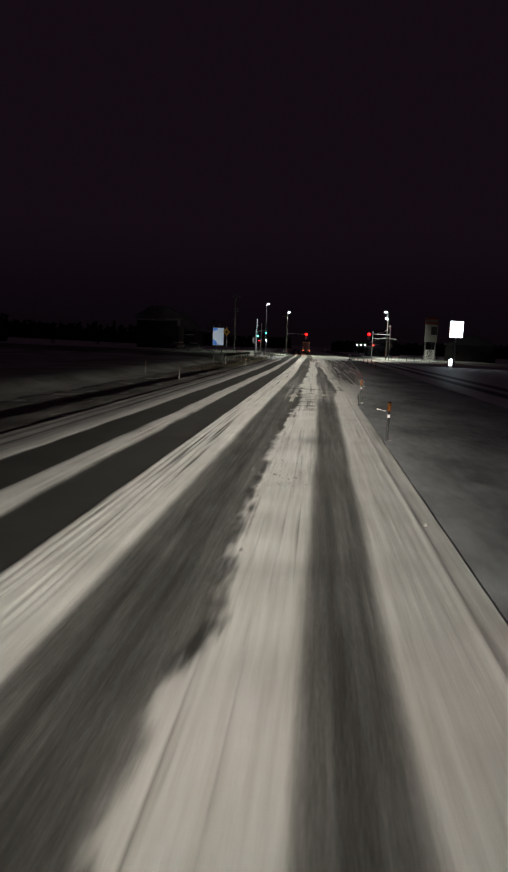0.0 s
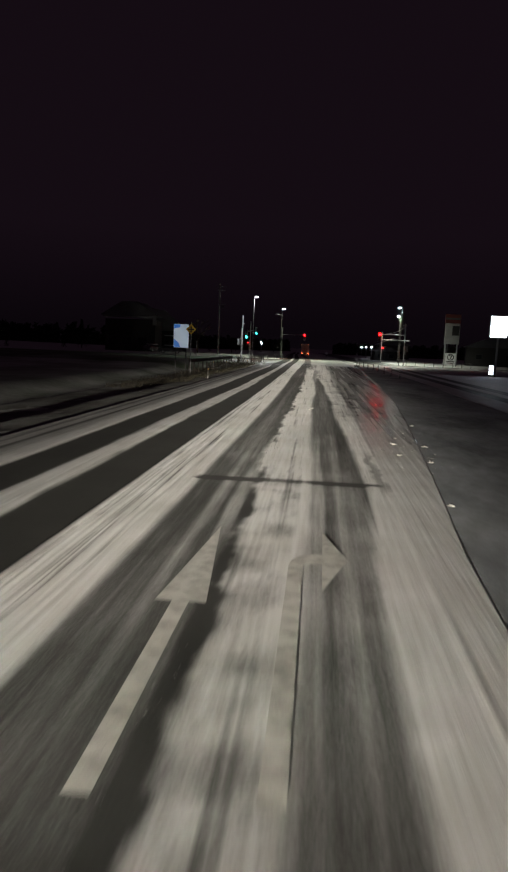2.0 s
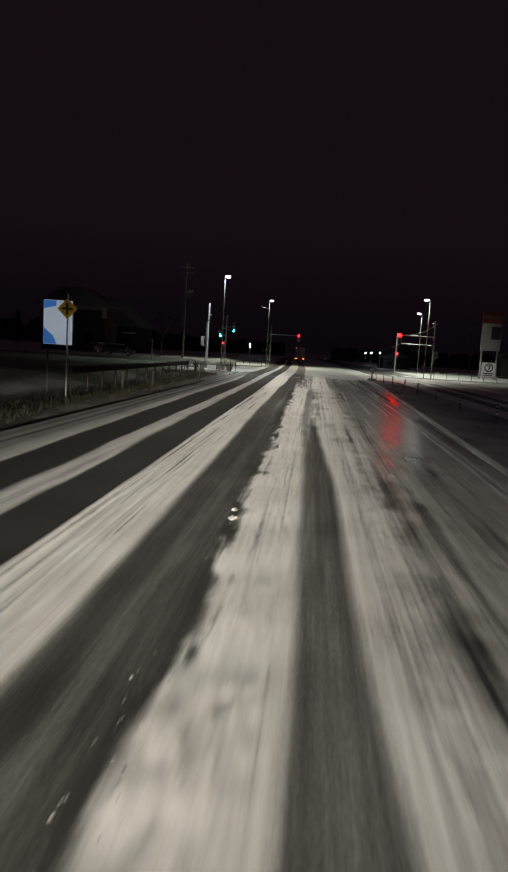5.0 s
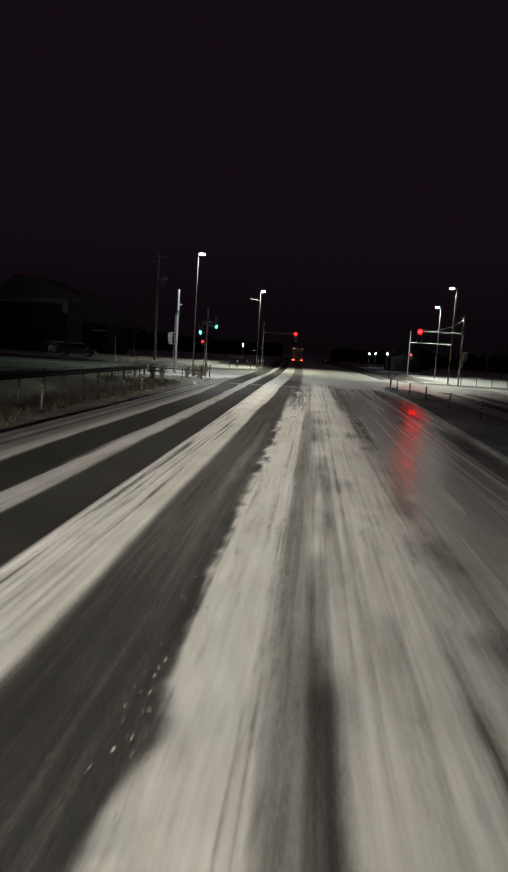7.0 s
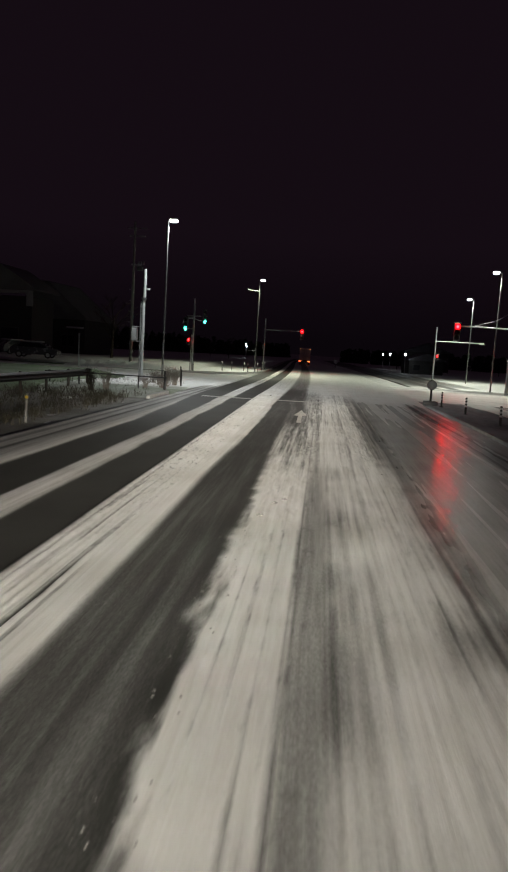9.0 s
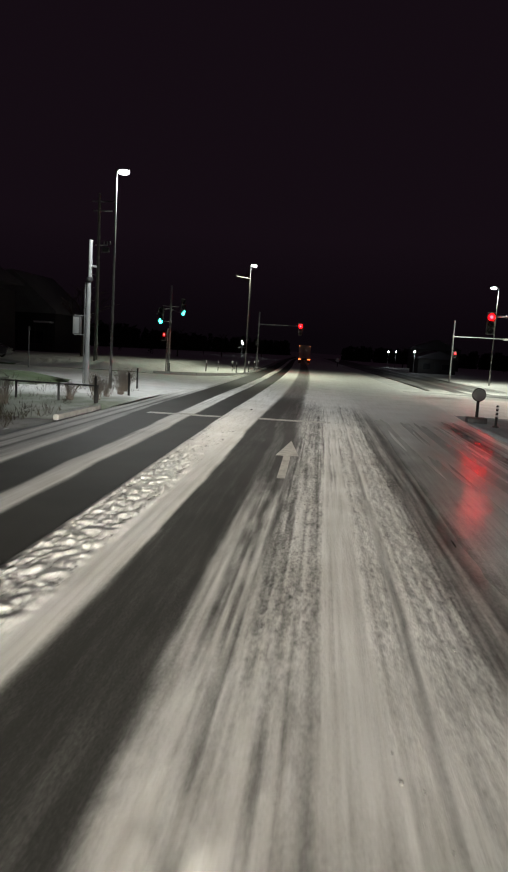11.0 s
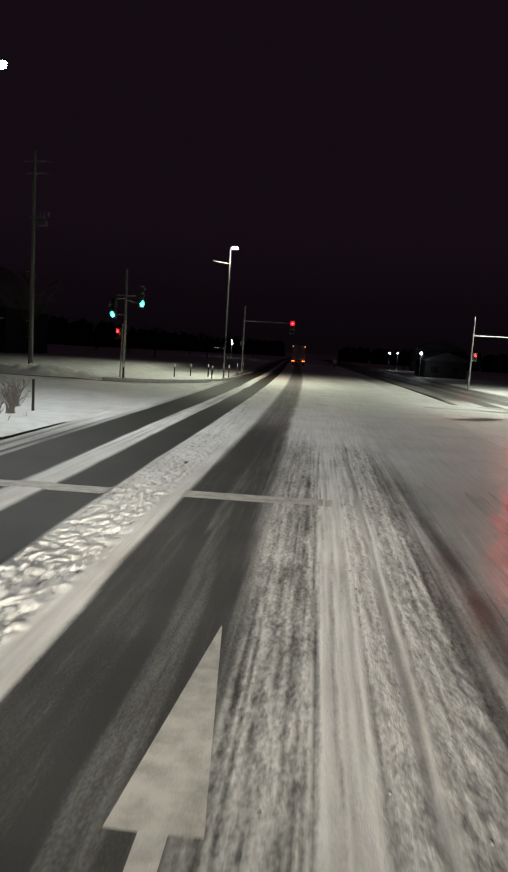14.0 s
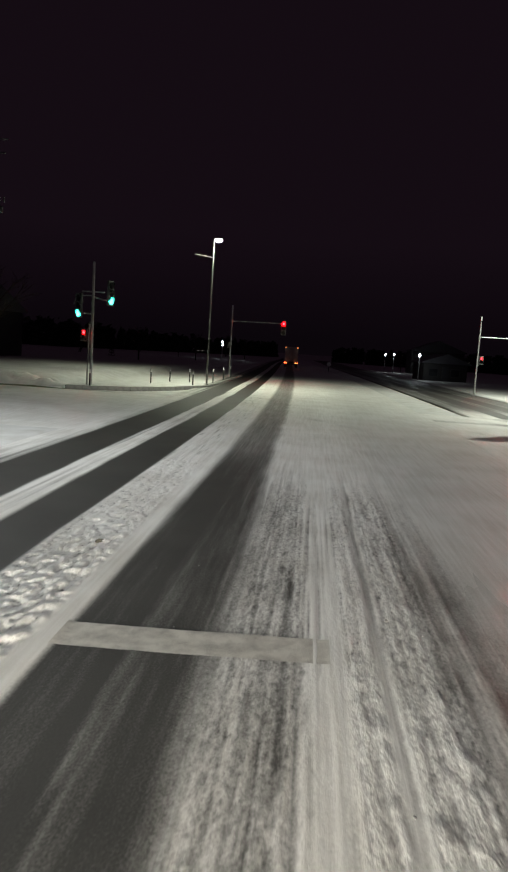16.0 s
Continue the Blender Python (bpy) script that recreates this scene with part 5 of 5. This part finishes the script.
for x, yy in ((-22, 190), (-34, 182), (-19, 214), (-27, 240), (18, 250), (27, 232), (40, 240), (-16, 262), (33, 190), (46, 205)):
    k = rng.uniform(0.5, 0.75)
    copy_thing(t1, pose(x, yy, 0.1, 0, 0, rng.uniform(0, 360)) @ Matrix.Diagonal((k, k, k, 1)))
for x, yy in ((-62, 150), (-58, 170), (-30, 205), (-40, 220), (-52, 190), (30, 260), (44, 262), (56, 230), (-24, 290), (24, 300), (12, 340), (-34, 320)):
    k = rng.uniform(0.4, 0.65)
    copy_thing(t2, pose(x, yy, 0.1, 0, 0, rng.uniform(0, 360)) @ Matrix.Diagonal((k, k, k, 1)))


def far_woods(x0, x1, y0, y1, high, count, seed, label):
    """A dark belt of trees far off: trunks lost in many ragged clumps of twigs and needles."""
    rng = random.Random(seed)
    verts, faces = [], []
    for i in range(count):
        f = rng.random()
        cx, cy = x0 + (x1 - x0) * f, y0 + (y1 - y0) * f + rng.uniform(-10, 10)
        h = high * rng.uniform(0.55, 1.0)
        for k in range(34):
            g = rng.random()
            r = (1 - g * 0.75) * h * 0.24
            a = rng.uniform(0, 6.283)
            c = Vector((cx + math.cos(a) * r * rng.random(), cy + math.sin(a) * r * rng.random(), h * g))
            j = len(verts)
            for m in range(4):
                verts.append(tuple(c + Vector((rng.uniform(-1, 1), rng.uniform(-1, 1), rng.uniform(-0.9, 0.9))) * rng.uniform(0.6, 1.5)))
            faces += [(j, j + 1, j + 2), (j, j + 2, j + 3), (j, j + 1, j + 3)]
    me = bpy.data.meshes.new("far_woods")
    me.from_pydata(verts, [], faces)
    me.materials.append(NEEDLES)
    return tagged(new("far_woods", me), label, "woods", kind="stuff")


far_woods(-190, -62, 150, 300, 8, 420, 21, "dark belt of trees behind the car park")
far_woods(-70, -18, 300, 420, 7, 260, 22, "dark trees closing the view beyond the road")
far_woods(8, 120, 400, 280, 6, 320, 23, "dark trees beyond the far pavement")
far_woods(-130, -75, 40, 150, 7, 220, 24, "dark trees beyond the open field")


# ---- snow banks ----
def snow_bank(x, y, length, wide, high, seed, turn, label):
    bm = B()
    n, k = int(length / 0.25), int(wide / 0.2)
    rows = []
    for i in range(n + 1):
        row = []
        for j in range(k + 1):
            u, v = i / n, j / k
            env = math.sin(math.pi * u) ** 0.5 * math.sin(math.pi * v) ** 0.8
            px, py = (u - 0.5) * length, (v - 0.5) * wide
            z = high * env * (0.45 + 0.9 * noise.noise(Vector((px * 0.8 + seed, py * 0.9, seed))) ** 2 + 0.5 * noise.noise(Vector((px * 2.5, py * 2.5, seed)))) - 0.05
            row.append(bm.verts.new((px, py, max(z, -0.05) if 0 < i < n and 0 < j < k else -0.15)))
        rows.append(row)
    for a, b in zip(rows, rows[1:]):
        for j in range(k):
            bm.faces.new((a[j], b[j], b[j + 1], a[j + 1]))
    bmesh.ops.recalc_face_normals(bm, faces=bm.faces)
    return whole("snow_bank", bm, SNOWCAP, label, "snow bank", pose(x, y, 0.05, 0, 0, turn), smooth=80)


snow_bank(-19.0, 142.8, 11.0, 2.6, 1.1, 3, 4, "heap of ploughed snow along the side street")
snow_bank(-15.5, 110.0, 12.0, 2.2, 0.5, 5, 88, "low bank of snow behind the guard rail")
snow_bank(24.0, 120.0, 13.0, 2.4, 0.7, 7, 90, "low bank of ploughed snow on the pavement")


# ---- buildings and the truck ----
p = thing("roadside_shop", "dark roadside shop with a pale eaves band and snowy roof", "building", pose(-37.9, 156.5, 0.6))
part("wall", box(B(), 0, 0, 3.0, 10.2, 6.0, 6.4, 0.03), WALL, p)
part("roof", slab(B(), [(-5.8, 6.85), (5.8, 6.85), (5.7, 7.05), (1.6, 9.6), (-1.6, 9.6), (-5.7, 7.05)], -3.7, 3.7), ROOF_SNOW, p, "hipped roof dusted with snow")
part("fascia", box(B(), 0, -3.35, 6.62, 10.7, 0.12, 0.36, 0.02), FASCIA, p, "pale band below the eaves")
part("fascia", box(B(), 5.02, -3.42, 5.85, 0.75, 0.10, 1.5, 0.02), FASCIA, p, "pale panel at the corner")
for x in (-3.4, -0.6, 2.6):
    w = part("window", box(B(), x, -3.03, 1.9, 2.1, 0.08, 1.7, 0.01), DARK, p)
    part("pane", box(B(), x, -3.08, 1.9, 1.9, 0.03, 1.5, 0.004), GLASS, w)
p = thing("shop_building", "dark building with a steep snow-dusted roof and snowy porch", "building", pose(-34.8, 172.0, 0.5, 0, 0, -4))
part("wall", box(B(), 0, 0, 2.2, 7.0, 9, 4.8, 0.03), WALL, p)
part("roof", slab(B(), [(-3.9, 4.5), (3.9, 4.5), (3.75, 4.8), (-1.6, 9.3), (-2.4, 9.3), (-3.75, 8.0)], -5.0, 5.0), ROOF_SNOW, p, "steep roof dusted with snow")
part("porch_roof", box(B(), 2.3, -5.0, 3.45, 2.0, 1.1, 0.20, 0.06), SNOWCAP, p, "snow lying on the porch roof")
for x in (1.45, 3.15):
    part("porch_post", box(B(), x, -5.4, 1.6, 0.12, 0.12, 3.6, 0.01), WALL, p)
for x in (-2.0, 1.2):
    w = part("window", box(B(), x, -4.51, 1.7, 1.9, 0.06, 1.6, 0.01), DARK, p)
    part("pane", box(B(), x, -4.55, 1.7, 1.7, 0.03, 1.4, 0.004), GLASS, w)


def house(x, y, turn, w, d, h, label, lamp=False):
    p = thing("house", label, "house", pose(x, y, 0.0, 0, 0, turn))
    part("wall", box(B(), 0, 0, h / 2 - 0.1, w, d, h + 0.2, 0.03), WALL, p)
    part("roof", slab(B(), [(-w / 2 - 0.4, h), (w / 2 + 0.4, h), (w / 2 + 0.3, h + 0.2), (0, h + w * 0.22), (-w / 2 - 0.3, h + 0.2)], -d / 2 - 0.4, d / 2 + 0.4), ROOF, p)
    for k in (-0.28, 0.22):
        wn = part("window", box(B(), k * w, -d / 2 - 0.02, h * 0.5, 1.3, 0.08, 1.1, 0.01), DARK, p)
        part("pane", box(B(), k * w, -d / 2 - 0.07, h * 0.5, 1.1, 0.03, 0.9, 0.004), GLASS, wn)
    part("door", box(B(), 0.0, -d / 2 - 0.03, 1.0, 0.95, 0.08, 2.0, 0.01), DARK, p)
    return p


house(17.2, 202.5, 8, 6.0, 5.0, 2.4, "small shed beside a yard lamp")
house(24.0, 246.0, 0, 10.0, 8.0, 4.5, "dark house beyond the crossing")
house(38.0, 172.0, -10, 12.0, 9.0, 4.0, "dark house beyond the pylon sign")


def yard_lamp(x, y, high, watts, label):
    p = thing("yard_lamp", label, "lamp", pose(x, y, 0))
    part("pole", tube(B(), (0, 0, -0.2), (0, 0, high), 0.06, 0.05), STEEL, p)
    part("lantern", tube(B(), (0, 0, high), (0, 0, high + 0.3), 0.16, 0.12), FAR_LAMP, p, "lit cold white lantern")
    if watts:
        data = bpy.data.lights.new("yard_light", "POINT")
        data.energy, data.color, data.shadow_soft_size = watts, (0.85, 0.95, 1.0), 0.2
        new("yard_light", data).location = (x, y - 0.5, high + 0.15)
    return p


yard_lamp(13.5, 197.0, 3.2, 60, "cold white yard lamp on a short pole")
yard_lamp(14.9, 237.0, 3.4, 60, "cold white lamp far along the road")
yard_lamp(13.6, 240.0, 3.3, 0, "second cold white lamp far along the road")
yard_lamp(-19.5, 248.5, 3.9, 0, "pair of distant cold lamps beside the road")
yard_lamp(-19.2, 247.0, 3.3, 0, "lower of two distant cold lamps beside the road")
yard_lamp(43.0, 205.0, 3.0, 0, "distant lamp behind the pavement")


def wheel(parent, x, y, r, w):
    bm = B()
    tube(bm, (x - w / 2, y, r), (x + w / 2, y, r), r, r, 24)
    t = part("wheel", bm, RUBBER, parent, "black tyre")
    part("rim", tube(B(), (x - w / 2 - 0.01, y, r), (x + w / 2 + 0.01, y, r), r * 0.55, r * 0.55, 18), STEEL, t)
    return t


p = thing("box_truck", "white box truck with lit tail and marker lights, seen from behind", "truck", pose(-4.2, 228.0, 0.02, 0, 0, 1.5))
part("cargo_box", box(B(), 0, 3.2, 2.35, 2.35, 6.4, 2.55, 0.04), TRUCK_WHITE, p, "white cargo box")
for x in (-0.58, 0.58):
    d = part("rear_door", box(B(), x, -0.02, 2.35, 1.10, 0.05, 2.40, 0.015), TRUCK_WHITE, p)
    part("lock_bar", tube(B(), (x * 0.45, -0.07, 1.2), (x * 0.45, -0.07, 3.5), 0.018, 0.018, 8), STEEL, d)
part("cab", box(B(), 0, 7.4, 1.75, 2.2, 1.7, 2.3, 0.12), TRUCK_WHITE, p)
part("windscreen", box(B(), 0, 8.26, 2.2, 1.9, 0.04, 0.9, 0.02), GLASS, p)
part("chassis", box(B(), 0, 3.9, 0.85, 0.9, 8.2, 0.28, 0.03), CHASSIS, p)
part("bumper", box(B(), 0, 0.05, 0.55, 2.2, 0.12, 0.16, 0.02), CHASSIS, p)
for x in (-0.95, 0.95):
    for k in (0, 1):
        part("tail_light", box(B(), x - 0.14 + 0.28 * k if x < 0 else x + 0.14 - 0.28 * k, -0.03, 0.82, 0.22, 0.06, 0.16, 0.02), TAIL if k == 0 else MARKER, p, "lit tail light")
    part("marker_light", box(B(), x * 1.12, -0.04, 3.52, 0.14, 0.06, 0.10, 0.02), MARKER, p, "lit amber marker light")
    part("mud_flap", box(B(), x * 0.95, 1.0, 0.5, 0.5, 0.02, 0.55, 0.005), RUBBER, p)
    wheel(p, x, 1.7, 0.45, 0.42)
    wheel(p, x, 7.2, 0.45, 0.25)
part("plate", box(B(), 0, -0.04, 0.72, 0.44, 0.02, 0.22, 0.004), SIGN_WHITE, p, "pale plate")


def parked_car(x, y, z, turn, label):
    p = thing("car", label, "car", pose(x, y, z, 0, 0, turn))
    body = [(-2.1, 0.32), (2.1, 0.32), (2.15, 0.75), (1.5, 0.92), (0.75, 1.42), (-1.1, 1.46), (-2.0, 0.98), (-2.15, 0.7)]
    part("body", slab(B(), body, -0.82, 0.82), CAR_PAINT, p)
    part("side_glass", slab(B(), [(-1.55, 0.98), (1.2, 0.95), (0.68, 1.34), (-1.05, 1.38)], -0.83, -0.85), GLASS, p)
    part("snow_cap", box(B(), -0.2, 0, 1.49, 1.7, 1.4, 0.09, 0.04), SNOWCAP, p, "snow on the roof")
    for a in (-1.3, 1.3):
        for s in (-0.80, 0.80):
            bm = tube(B(), (a, s - 0.09, 0.31), (a, s + 0.09, 0.31), 0.31, 0.31, 20)
            w = part("wheel", bm, RUBBER, p)
            part("rim", tube(B(), (a, s - 0.1, 0.31), (a, s + 0.1, 0.31), 0.18, 0.18, 14), STEEL, w)
    for k in (-0.55, 0.55):
        part("headlight", box(B(), 2.12, k, 0.68, 0.06, 0.3, 0.12, 0.02), GLASS, p)
    return p


parked_car(-27.0, 141.5, 0.45, 10, "grey car with snow on its roof, parked beside the shop")
parked_car(-31.5, 146.5, 0.5, 70, "pale parked car with a snowy roof near the shop")

# ---- kerb stones, last ----
kerb_line([(float(right_edge(v)) + 0.10, v) for v in (69, 74, 82, 90, 100, 108, 113)], "low concrete kerb along the median, dusted with snow", 1.0, 0.10)
kerb_line([(-7.72, 109), (-7.72, 112.6)], "low concrete kerb round the street corner", 0.9, 0.12)
kerb_line([(-13.4, 142.1), (-10.4, 144), (-8.5, 147), (-7.1, 151), (-7.15, 172)], "curved kerb of the far street corner", 1.0, 0.14)
